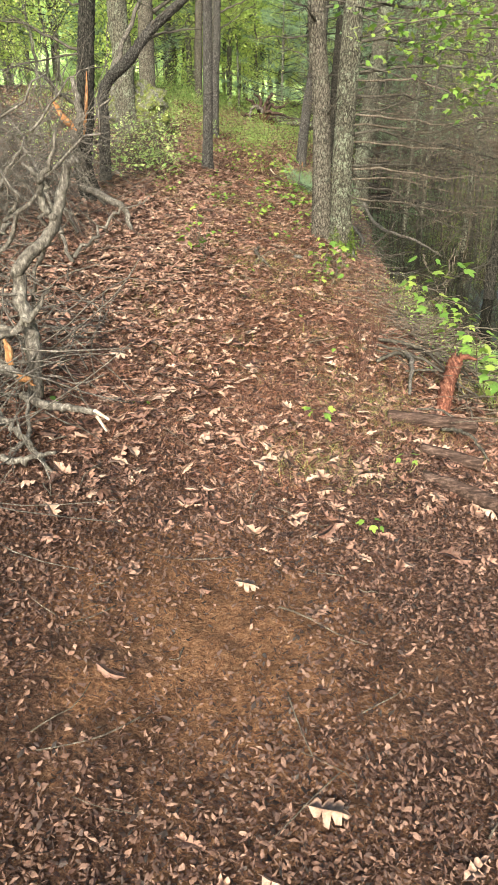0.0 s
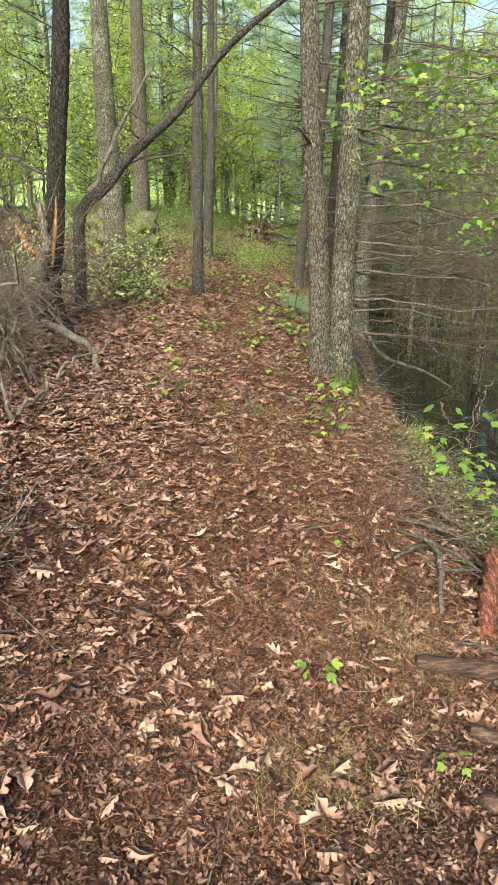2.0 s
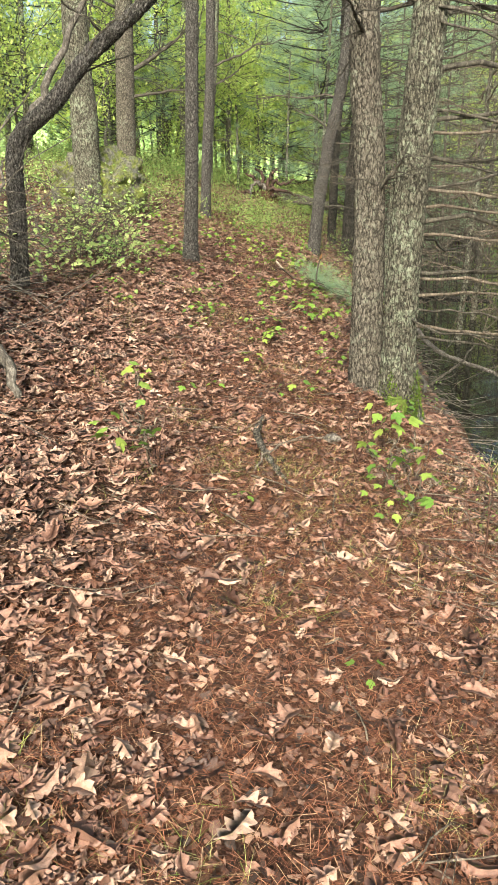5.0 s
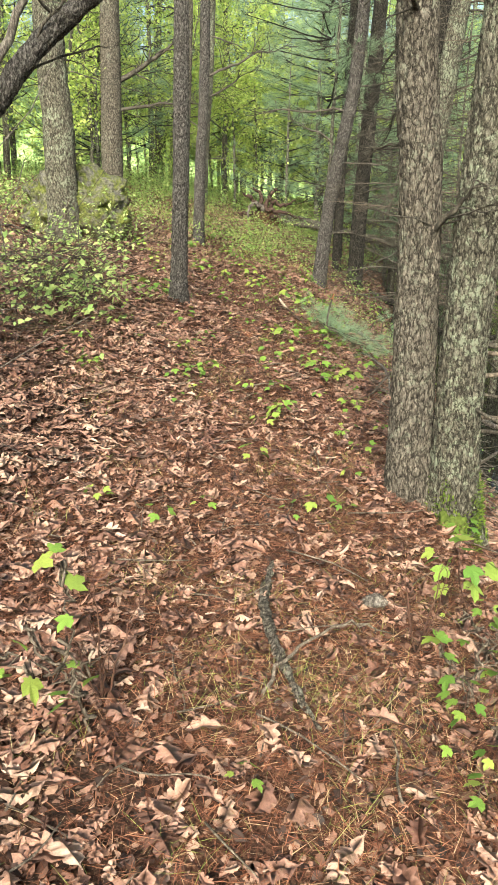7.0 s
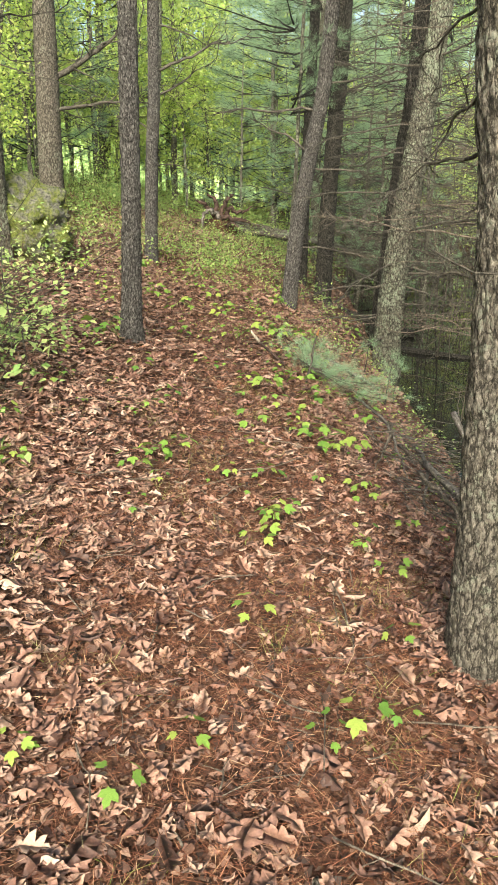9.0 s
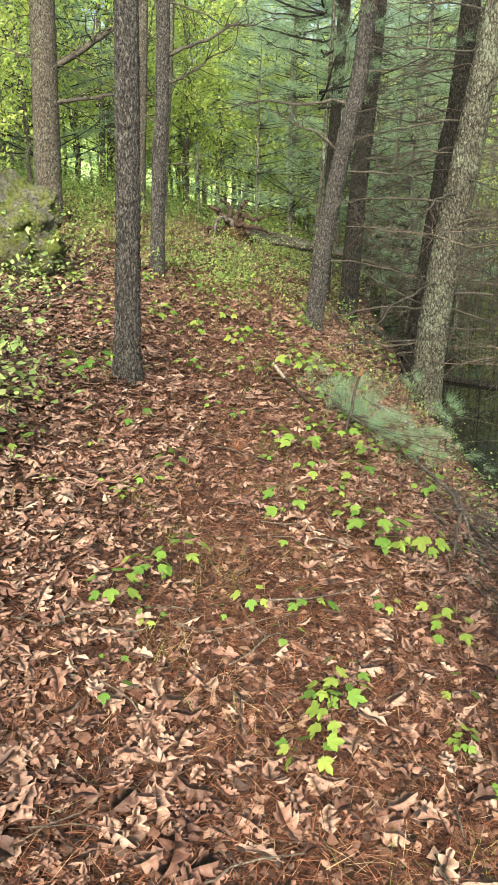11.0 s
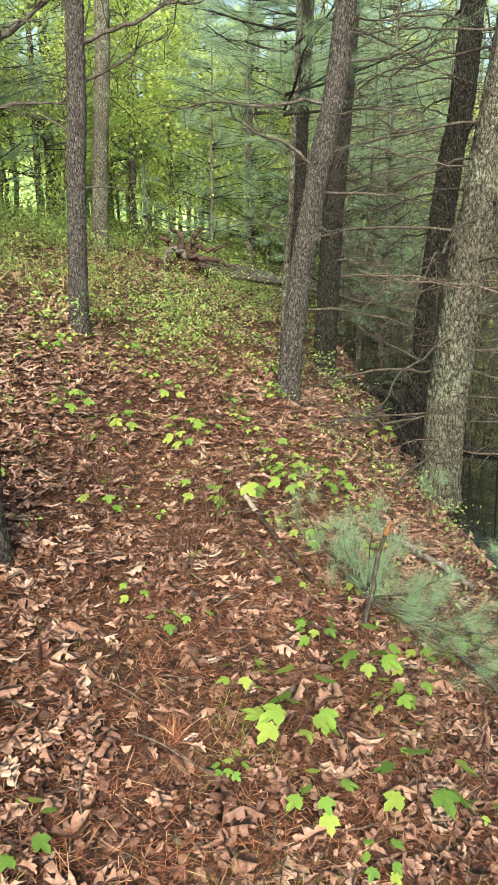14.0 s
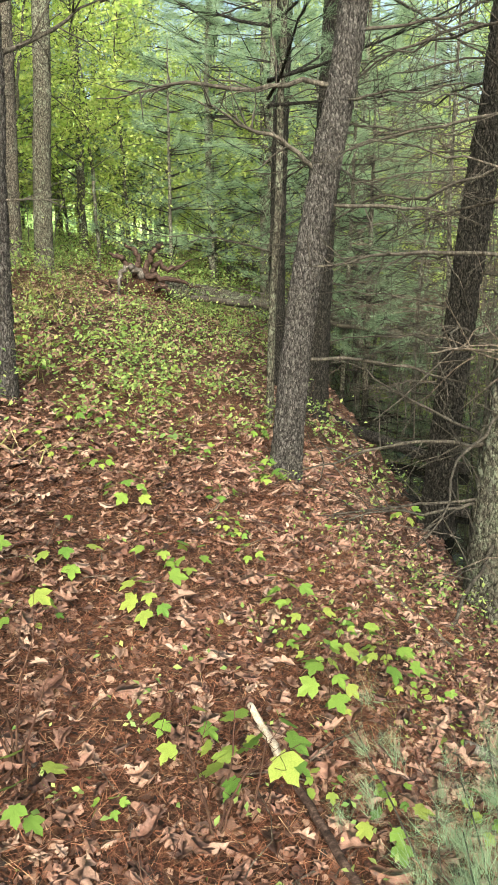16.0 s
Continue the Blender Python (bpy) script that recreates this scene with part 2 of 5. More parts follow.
SPLINTER = mat("fresh_splintered_wood", woody((0.14, 0.06, 0.025), (0.33, 0.155, 0.07), (0.52, 0.32, 0.18)))
PALE = mat("peeled_white_wood", woody((0.42, 0.33, 0.25), (0.62, 0.52, 0.42), (0.76, 0.69, 0.60)))
STEM = mat("seedling_stem", woody((0.045, 0.022, 0.018), (0.10, 0.05, 0.037), (0.17, 0.10, 0.07)))

# ---- mesh tools ----
RNG = np.random.default_rng(7)
ZY = [(-8, .02), (0, .10), (1.7, .13), (3.5, .14), (6, .24), (8.3, .32), (10, .41), (12, .50), (13.3, .57), (15.5, .72), (18, .80), (20, .95), (24, 1.05), (45, 1.4)]
WY = [(-8, 2.1), (0, 1.95), (3.5, 1.9), (6.5, 1.6), (8, 1.55), (10, 1.6), (12, 1.85), (14.4, 2.0), (16, 2.2), (18, 2.5), (22, 3.0), (45, 7)]
WATER = -0.25


def smooth(a, b, v):
    s = np.clip((v - a) / (b - a), 0, 1)
    return s * s * (3 - 2 * s)


def gz(x, y):
    """Height of the forest floor: a trail along a bank, rising to one side, falling into the pond on the other."""
    x, y = np.asarray(x, float), np.asarray(y, float)
    zc = np.interp(y, *zip(*ZY))
    w = np.interp(y, *zip(*WY))
    side = np.maximum(0, -x - 0.12)
    left = (0.55 + 0.3 * smooth(11, 17, y)) * (1 - np.exp(-side * 0.62))
    u = np.maximum(0, x / w)
    drop = np.where(u < 1, u ** 1.6, 1 + 1.2 * (u - 1))
    basin = smooth(40, 32, y) * smooth(14, 9.5, x) * smooth(-22, -14, y)
    z = zc + left - np.minimum((zc + 0.25) * drop, zc + 1.0) * basin
    z = z + 0.10 * np.exp(-((x - 0.78) ** 2 + (y - 8.15) ** 2) / 0.16)
    z = z - 0.10 * np.exp(-((x - 1.13) ** 2) / 0.025 - ((y - 4.1) ** 2) / 0.10)
    z = z + 0.012 * np.sin(3.1 * x + 1.7 * y) * np.cos(2.3 * y - 1.1 * x) + 0.008 * np.sin(7.3 * x - 2.0 * y + 1) * np.sin(5.9 * y + 3.3 * x)
    return z


def mesh_of(name, verts, tris, shade=True):
    me = bpy.data.meshes.new(name)
    verts, tris = np.asarray(verts, np.float32), np.asarray(tris, np.int32)
    me.vertices.add(len(verts))
    me.vertices.foreach_set("co", verts.ravel())
    me.loops.add(tris.size)
    me.loops.foreach_set("vertex_index", tris.ravel())
    me.polygons.add(len(tris))
    me.polygons.foreach_set("loop_start", np.arange(0, tris.size, 3, dtype=np.int32))
    me.polygons.foreach_set("use_smooth", np.full(len(tris), shade))
    me.update(calc_edges=True)
    return me


def join(geos):
    """Several (verts, tris) as one."""
    vs, ts, n = [], [], 0
    for v, t in geos:
        vs.append(np.asarray(v, float))
        ts.append(np.asarray(t, int) + n)
        n += len(v)
    return np.concatenate(vs), np.concatenate(ts)


def part(name, geo, material, parent=None, label="", shade=True):
    me = geo if isinstance(geo, bpy.types.Mesh) else mesh_of(name, geo[0], geo[1], shade)
    if not me.materials:
        me.materials.append(material)
    ob = new(name, me)
    ob.parent = parent
    if label:
        tagged(ob, label)
    return ob


def thing(name, at, label, category, group="", kind=""):
    ob = new(name)
    ob.location = at
    ob.empty_display_size = 0.1
    return tagged(ob, label, category, group, kind)


def spine(pts, n):
    """A smooth line through a few points, in n steps."""
    pts = np.asarray(pts, float)
    if len(pts) < 3:
        s = np.linspace(0, 1, n)[:, None]
        return pts[0] * (1 - s) + pts[-1] * s
    p = np.vstack([2 * pts[0] - pts[1], pts, 2 * pts[-1] - pts[-2]])
    t = np.linspace(0, len(pts) - 1 - 1e-6, n)
    i = t.astype(int)
    f = (t - i)[:, None]
    a, b, c, d = p[i], p[i + 1], p[i + 2], p[i + 3]
    return 0.5 * (2 * b + (c - a) * f + (2 * a - 5 * b + 4 * c - d) * f ** 2 + (3 * b - a - 3 * c + d) * f ** 3)


def frames(path):
    d = np.gradient(path, axis=0)
    d /= np.linalg.norm(d, axis=1)[:, None] + 1e-9
    up = np.where(np.abs(d[:, 2:3]) > 0.9, [[1.0, 0.0, 0.0]], [[0.0, 0.0, 1.0]])
    if np.abs(d[:, 2]).mean() > 0.6:
        up = np.tile([[1.0, 0.0, 0.0]], (len(path), 1))
    s = np.cross(d, up)
    s /= np.linalg.norm(s, axis=1)[:, None] + 1e-9
    return d, s, np.cross(s, d)


def tube(pts, radii, segs=6, n=8, wobble=0.0, seed=0):
    path = spine(pts, n)
    if wobble:
        path[1:-1] += np.random.default_rng(seed).normal(0, wobble, (n - 2, 3))
    rad = np.interp(np.linspace(0, 1, n), np.linspace(0, 1, len(radii)), radii)
    _, s, b = frames(path)
    a = np.linspace(0, 2 * math.pi, segs, endpoint=False)
    ring = s[:, None] * np.cos(a)[None, :, None] + b[:, None] * np.sin(a)[None, :, None]
    v = (path[:, None] + ring * rad[:, None, None]).reshape(-1, 3)
    i = np.arange(n - 1)[:, None] * segs + np.arange(segs)[None]
    j = np.arange(n - 1)[:, None] * segs + (np.arange(segs)[None] + 1) % segs
    t = np.concatenate([np.stack([i, j, j + segs], -1).reshape(-1, 3), np.stack([i, j + segs, i + segs], -1).reshape(-1, 3)])
    caps = [[0, k + 1, k] for k in range(1, segs - 1)] + [[(n - 1) * segs, (n - 1) * segs + k, (n - 1) * segs + k + 1] for k in range(1, segs - 1)]
    return v, np.concatenate([t, caps])


def bark_tube(pts, radii, segs=48, step=0.016, relief=0.012, plate=26.0, flare=0.0, seed=0, fine_to=3.6):
    """A trunk whose bark stands out in upright plates."""
    dense = spine(pts, 400)
    run = np.concatenate([[0], np.cumsum(np.linalg.norm(np.diff(dense, axis=0), axis=1))])
    length = run[-1]
    fine_n = int(min(length, fine_to) / step)
    s = np.linspace(0, min(length, fine_to), fine_n) / length
    if length > fine_to:
        s = np.concatenate([s, np.linspace(fine_to / length, 1, 40)[1:]])
    along = np.interp(s * length, run, np.linspace(0, 1, 400))
    path = np.stack([np.interp(along, np.linspace(0, 1, 400), dense[:, k]) for k in range(3)], -1)
    n = len(path)
    rad = np.interp(along, np.linspace(0, 1, len(radii)), radii)
    _, sx, b = frames(path)
    v = np.empty((n, segs, 3))
    off = Vector((seed * 7.3, seed * 3.1, 0))
    for k in range(n):
        h = s[k] * length
        grow = 1 + flare * math.exp(-h / 0.16)
        for q in range(segs):
            ang = 2 * math.pi * q / segs
            c, si = math.cos(ang), math.sin(ang)
            lobes = 1 + 0.35 * flare * math.exp(-h / 0.2) * math.cos(4 * ang + seed)
            r = rad[k] * grow * lobes
            p = Vector((c * rad[k], si * rad[k], h * 0.30)) * plate * 1.75 + off
            p = p + noise.noise_vector(p * 0.8) * 0.7
            d = noise.voronoi(p)[0]
            edge = min(1.0, (d[1] - d[0]) * 2.6)
            r += relief * (edge - 0.6) + 0.35 * relief * noise.noise(p * 2.7) + 0.03 * rad[k] * noise.noise(p * 0.12)
            v[k, q] = path[k] + (sx[k] * c + b[k] * si) * r
    i = np.arange(n - 1)[:, None] * segs + np.arange(segs)[None]
    j = np.arange(n - 1)[:, None] * segs + (np.arange(segs)[None] + 1) % segs
    t = np.concatenate([np.stack([i, j, j + segs], -1).reshape(-1, 3), np.stack([i, j + segs, i + segs], -1).reshape(-1, 3)])
    v = np.concatenate([v.reshape(-1, 3), path[:1], path[-1:]])
    ends = [[n * segs, (q + 1) % segs, q] for q in range(segs)] + [[n * segs + 1, (n - 1) * segs + q, (n - 1) * segs + (q + 1) % segs] for q in range(segs)]
    return v, np.concatenate([t, ends])


def turn_of(yaw, tilt, roll):
    """Stacked rotation matrices: roll about the leaf's length, then tilt, then yaw."""
    cy, sy, ct, st, cr, sr = np.cos(yaw), np.sin(yaw), np.cos(tilt), np.sin(tilt), np.cos(roll), np.sin(roll)
    z, o = np.zeros_like(yaw), np.ones_like(yaw)
    ry = np.stack([np.stack([cr, z, sr], -1), np.stack([z, o, z], -1), np.stack([-sr, z, cr], -1)], -2)
    rx = np.stack([np.stack([o, z, z], -1), np.stack([z, ct, -st], -1), np.stack([z, st, ct], -1)], -2)
    rz = np.stack([np.stack([cy, -sy, z], -1), np.stack([sy, cy, z], -1), np.stack([z, z, o], -1)], -2)
    return rz @ rx @ ry


def scatter(shapes, pos, yaw, tilt, roll, size):
    """Copies of leaf shapes as one geometry; each stays an island of its own."""
    rot = turn_of(yaw, tilt, roll) * np.asarray(size)[:, None, None]
    pick = np.arange(len(pos)) % len(shapes)
    geos = []
    for k, (v, t) in enumerate(shapes):
        m = pick == k
        if not m.any():
            continue
        vv = np.einsum("nij,kj->nki", rot[m], v) + np.asarray(pos)[m][:, None]
        tt = t[None] + (np.arange(m.sum()) * len(v))[:, None, None]
        geos.append((vv.reshape(-1, 3), tt.reshape(-1, 3)))
    return join(geos)


def oak_leaf(curl, fold, seed, deep=1.0, wide=1.0):
    """An oak leaf one unit long about the origin: broad blunt lobes between sinuses, curled, wavy and dry."""
    r = np.random.default_rng(seed)
    half = [(0.010, 0.0), (0.014, 0.10), (0.10, 0.19), (0.17, 0.27), (0.15, 0.36), (0.085, 0.39), (0.23, 0.50), (0.27, 0.61), (0.115, 0.61), (0.22, 0.73), (0.21, 0.84), (0.10, 0.83), (0.09, 0.94), (0.008, 1.0)]
    mids = [0.0, 0.10, 0.18, 0.25, 0.33, 0.39, 0.46, 0.54, 0.60, 0.68, 0.76, 0.82, 0.91, 1.0]
    sinus = {5, 8, 11}
    n = len(half)
    bend, wx, wy, p0, p1 = r.normal(0, 0.10), r.uniform(8, 15), r.uniform(6, 11), r.uniform(0, 6.3), r.uniform(0, 6.3)
    wave = r.uniform(0.015, 0.045)
    rows = []
    for sgn in (-1, 0, 1):
        side = r.uniform(0.75, 1.2)
        for k in range(n):
            w, y = half[k] if sgn else (0.0, mids[k])
            if k in sinus:
                w = 0.19 + (w - 0.19) * deep
            w, y = w * wide * side * r.uniform(0.86, 1.14), y + r.normal(0, 0.012) * (sgn != 0)
            x = sgn * w + bend * math.sin(2.2 * y)
            z = 0.7 * curl * ((y - 0.5) ** 2 * 1.8 - 0.15) + 0.6 * fold * (w / 0.27) ** 1.6 + wave * (math.sin(wx * x + p0) + math.sin(wy * y + p1 + 3 * x))
            rows.append((x, y - 0.5, z))
    t = []
    for k in range(n - 1):
        for c in (0, 2 * n):
            a, b = c + k, n + k
            t += [[a, b, b + 1], [a, b + 1, a + 1]]
    return np.array(rows), np.array(t)


def maple_leaf(seed, droop=0.25):
    """A five-lobed maple leaf one unit long."""
    r = np.random.default_rng(seed)
    out = []
    tips = [(-2.3, 0.40), (-1.0, 0.78), (0.0, 1.0), (1.0, 0.78), (2.3, 0.40)]
    for k, (a, l) in enumerate(tips):
        a += r.uniform(-0.06, 0.06)
        out += [(a - 0.34, l * 0.74), (a - 0.13, l * 0.84), (a, l), (a + 0.13, l * 0.84), (a + 0.34, l * 0.74)]
        if k < 4:
            out.append(((a + tips[k + 1][0]) / 2, 0.48))
    pts = [(0.0, 0.28)] + [(0.62 * rr * math.sin(a), 0.28 + 0.62 * rr * math.cos(a)) for a, rr in out] + [(0.0, 0.16)]
    v = np.array([(x, y, -droop * (x * x + (y - 0.28) ** 2) + 0.12 * abs(x)) for x, y in pts])
    n = len(v)
    return v, np.array([[0, k + 1, k] for k in range(1, n - 1)] + [[0, 1, n - 1]])


BLADE = (np.array([[-0.5, 0, 0], [0.5, 0, 0], [0, 1, 0.0]]), np.array([[0, 1, 2]]))
OVAL = (np.array([[0, 0, 0], [-0.3, 0.45, 0.08], [0, 0.5, 0], [0.3, 0.45, 0.08], [0, 1, -0.05]]), np.array([[0, 2, 1], [0, 3, 2], [1, 2, 4], [2, 3, 4]]))


LEAFLET = (np.array([[0, 0, 0], [-0.3, 0.5, 0.07], [0.3, 0.5, 0.07], [0, 1, -0.06]]), np.array([[0, 2, 1], [1, 2, 3]]))


def needles(n, width):
    """A thin needle one unit long."""
    return (np.array([[-width, 0, 0], [width, 0, 0], [width * 0.6, 0.55, 0.05], [-width * 0.6, 0.55, 0.05], [0, 1, 0]]), np.array([[0, 1, 2], [0, 2, 3], [3, 2, 4]]))


def dead_branch(base, way, length, r0, seed, droop=0.15, twigs=7, twig_len=0.35):
    """A bare branch with crooked side twigs."""
    r = np.random.default_rng(seed)
    way = np.asarray(way, float)
    way /= np.linalg.norm(way)
    s = np.linspace(0, 1, 6)[:, None]
    pts = np.asarray(base, float) + way * s * length + r.normal(0, 0.035 * length, (6, 3)) * s + np.array([0, 0, -droop * length]) * s ** 2
    geos = [tube(pts, [r0, r0 * 0.7, r0 * 0.18], 6, 14, 0.006 * length, seed)]
    line = spine(pts, 30)
    for _ in range(twigs):
        k = int(r.uniform(6, 29))
        d = way * r.uniform(0.2, 1.0) + r.normal(0, 0.6, 3)
        d /= np.linalg.norm(d)
        l = twig_len * r.uniform(0.4, 1.2) * (1.2 - k / 40)
        q = line[k] + d * np.linspace(0, 1, 4)[:, None] * l + r.normal(0, 0.06 * l, (4, 3)) * np.linspace(0, 1, 4)[:, None]
        geos.append(tube(q, [r0 * 0.32, r0 * 0.1 + 0.0006], 4, 7))
        if r.random() < 0.6:
            d2 = d + r.normal(0, 0.7, 3)
            geos.append(tube([q[2], q[2] + d2 * l * 0.3, q[2] + d2 * l * 0.45 + r.normal(0, 0.03, 3)], [r0 * 0.16, 0.0008], 3, 5))
    return join(geos)

# ---- ground and water ----


def ground_sheet():
    def axis(lo, hi, step, far):
        mid = np.arange(lo, hi + 1e-6, step)
        grow = np.geomspace(step * 2, far, 34)
        return np.concatenate([lo - grow[::-1], mid, hi + grow])
    xs, ys = axis(-3.6, 3.4, 0.07, 400), axis(-1.5, 24, 0.07, 400)
    gx, gy = np.meshgrid(xs, ys, indexing="ij")
    v = np.stack([gx, gy, gz(gx, gy)], -1).reshape(-1, 3)
    ny = len(ys)
    i = (np.arange(len(xs) - 1)[:, None] * ny + np.arange(ny - 1)[None]).ravel()
    t = np.concatenate([np.stack([i, i + ny, i + ny + 1], -1), np.stack([i, i + ny + 1, i + 1], -1)])
    return v, t


ground = part("ground", ground_sheet(), SOIL)
tagged(ground, "brown forest floor of soil and pine duff with an orange sandy patch", "ground", kind="structure")
ws, wt = np.array([[0.4, -16, WATER], [13, -16, WATER], [13, 38, WATER], [0.4, 38, WATER]]), np.array([[0, 1, 2], [0, 2, 3]])
tagged(part("water", (ws, wt), POND, shade=False), "still dark pond water mirroring the trees", "pond", kind="structure")


def on_ground(x, y, lift=0.0):
    return np.stack([x, y, gz(x, y) + lift], -1)


# ---- trees along the trail ----


def pine(name, pts, radii, material, label, branches=(), wood=None, **bark):
    """A trunk with bark, and its dead lower branches. Branch: height, compass degrees, length, radius, rise."""
    base = np.asarray(pts[0], float)
    tree = thing(name, tuple(base), label, "tree", "trees along the trail")
    rel = np.asarray(pts, float) - base
    part("trunk", bark_tube(rel, radii, **bark), material, tree)
    line = spine(rel, 200)
    for k, (h, compass, length, r0, rise) in enumerate(branches):
        q = line[np.argmin(np.abs(line[:, 2] - h))]
        a = radians(compass)
        part("branch", dead_branch(q, (math.sin(a), math.cos(a), rise), length, r0, int(h * 100) + k + int(abs(base[1]) * 10), twigs=int(6 + length * 8)), wood or BRANCH, tree)
    return tree


def lots(seed, n, h0, h1, c0, c1, l0, l1, r0=0.009):
    r = np.random.default_rng(seed)
    return [(h, r.uniform(c0, c1), r.uniform(l0, l1), r0 * r.uniform(0.6, 1.3), r.uniform(-0.2, 0.35)) for h in np.linspace(h0, h1, n)]


pine("pine_tree", [(-0.60, 11.72, 0.56), (-0.57, 11.72, 1.6), (-0.55, 11.72, 2.9), (-0.5, 11.8, 6.0), (-0.45, 11.8, 9.5)], [0.072, 0.066, 0.061, 0.05, 0.03], BARK_A,
     "slim pine trunk with dark cracked bark and mossy foot", lots(1, 9, 2.9, 6.5, 0, 360, 0.5, 1.3), segs=44, flare=0.45, seed=1, plate=34, relief=0.009)
pine("pine_tree", [(-0.64, 15.3, 0.78), (-0.60, 15.3, 2.0), (-0.55, 15.3, 3.3), (-0.5, 15.3, 9.5)], [0.074, 0.068, 0.062, 0.03], BARK_A,
     "slim straight pine trunk with cracked grey-brown bark", [(1.85, 60, 0.9, 0.016, 0.8), (1.55, 285, 0.5, 0.01, 0.6), (2.15, 80, 1.2, 0.02, 0.55), (1.2, 100, 0.4, 0.008, 0.2)] + lots(2, 7, 2.6, 6, 0, 360, 0.5, 1.3), segs=40, flare=0.35, seed=2, plate=34, relief=0.009)
pine("pine_tree", [(0.95, 15.15, 0.36), (1.03, 15.15, 1.3), (1.17, 15.15, 2.2), (1.30, 15.15, 3.05), (1.5, 15.2, 6), (1.8, 15.2, 9)], [0.090, 0.084, 0.082, 0.076, 0.06, 0.035], BARK_A,
     "leaning pine trunk with rough dark bark at the bank", [(1.75, 270, 0.8, 0.016, 0.7), (0.75, 85, 1.6, 0.012, -0.05), (1.6, 95, 1.0, 0.013, 0.0), (2.2, 280, 1.3, 0.016, 0.1)] + lots(3, 14, 1.5, 5.5, 0, 200, 0.8, 1.8), segs=48, flare=0.3, seed=3, plate=32, relief=0.011)
pine("pine_tree", [(0.75, 8.18, 0.12), (0.735, 8.2, 0.9), (0.70, 8.2, 1.6), (0.63, 8.2, 2.35), (0.55, 8.3, 5), (0.5, 8.3, 9)], [0.100, 0.092, 0.086, 0.083, 0.07, 0.04], BARK_TWIN,
     "stout pine trunk with flaking grey bark, one of a pair", [(2.42, 262, 0.28, 0.013, 0.05), (2.05, 200, 0.5, 0.015, 0.5), (1.25, 150, 0.5, 0.014, 0.8), (2.2, 90, 0.9, 0.014, 0.2)] + lots(4, 8, 2.3, 5.5, 20, 120, 0.8, 1.8) + lots(44, 7, 1.3, 2.4, 315, 355, 0.3, 0.6, 0.006), segs=72, flare=0.35, seed=4, plate=22, relief=0.009, fine_to=2.8)
pine("pine_tree", [(0.95, 8.10, 0.03), (0.93, 8.12, 0.7), (0.935, 8.12, 1.45), (0.97, 8.12, 2.4), (1.05, 8.2, 5), (1.2, 8.4, 9)], [0.106, 0.098, 0.096, 0.094, 0.075, 0.04], BARK_POND,
     "stout pine trunk crusted with pale green lichen, mossy at its foot", [(0.55, 95, 1.6, 0.010, -0.05), (0.95, 80, 1.9, 0.014, 0.0), (1.2, 85, 2.0, 0.016, 0.02), (1.55, 70, 1.7, 0.014, 0.05), (1.75, 100, 1.8, 0.015, 0.1), (2.0, 85, 1.9, 0.018, 0.05), (2.3, 75, 2.0, 0.015, 0.1), (2.5, 100, 1.8, 0.016, 0.1), (0.75, 110, 1.2, 0.008, -0.05)] + lots(5, 20, 0.7, 5, 20, 170, 0.9, 2.2, 0.008), segs=72, flare=0.45, seed=5, plate=22, relief=0.010, fine_to=2.8)
pine("pine_tree", [(2.18, 15.75, -0.35), (2.24, 15.75, 0.85), (2.35, 15.75, 2.15), (2.45, 15.75, 3.4), (2.6, 15.8, 9)], [0.115, 0.10, 0.10, 0.095, 0.04], BARK_FAR,
     "dark wet-footed trunk standing at the pond edge", lots(6, 30, 0.9, 4.6, 0, 360, 0.7, 1.7), segs=44, flare=0.5, seed=6, plate=26)
pine("pine_tree", [(1.99, 14.5, -0.35), (2.0, 14.5, 0.5), (2.08, 14.5, 1.4), (2.2, 14.5, 2.4), (2.5, 14.6, 5), (2.8, 14.6, 9)], [0.15, 0.14, 0.135, 0.125, 0.09, 0.04], BARK_LICHEN,
     "thick lichen-grey pine trunk leaning over the pond", [(0.75, 270, 1.0, 0.011, 0.1), (1.1, 285, 1.2, 0.013, 0.0), (1.2, 90, 1.4, 0.014, 0.15)] + lots(7, 42, 0.6, 4.8, 20, 340, 0.8, 2.0, 0.011), segs=56, flare=0.3, seed=7, plate=24, relief=0.014)
pine("pine_tree", [(1.78, 17.75, 0.05), (1.82, 17.75, 1.7), (1.92, 17.75, 3.8), (2.1, 17.75, 9)], [0.125, 0.115, 0.11, 0.05], BARK_FAR,
     "dark straight pine trunk at the bank", lots(8, 26, 0.8, 5.0, 0, 360, 0.6, 1.8), segs=40, flare=0.3, seed=8, plate=24)
pine("pine_tree", [(1.55, 18.4, 0.2), (1.56, 18.4, 2.0), (1.62, 18.4, 4.2), (1.7, 18.4, 8)], [0.08, 0.075, 0.07, 0.03], BARK_FAR,
     "slender dark pine trunk beside a thicker one", lots(9, 10, 1.0, 5.0, 0, 360, 0.5, 1.5), segs=30, flare=0.3, seed=9, plate=24, step=0.03)
pine("dead_tree", [(-1.55, 8.0, 0.6), (-1.62, 8.0, 1.0), (-1.56, 8.0, 1.45), (-1.50, 8.0, 2.1), (-1.40, 8.0, 3.0), (-1.3, 8.0, 4.6)], [0.105, 0.085, 0.08, 0.075, 0.07, 0.04], BARK_FAR,
     "dark dead snag with a split streak of orange wood", [(0.85, 250, 0.75, 0.024, 0.9), (1.35, 280, 1.2, 0.016, 0.5)] + lots(10, 8, 0.6, 3.2, 180, 400, 0.5, 1.4), segs=40, flare=0.2, seed=10, plate=30)
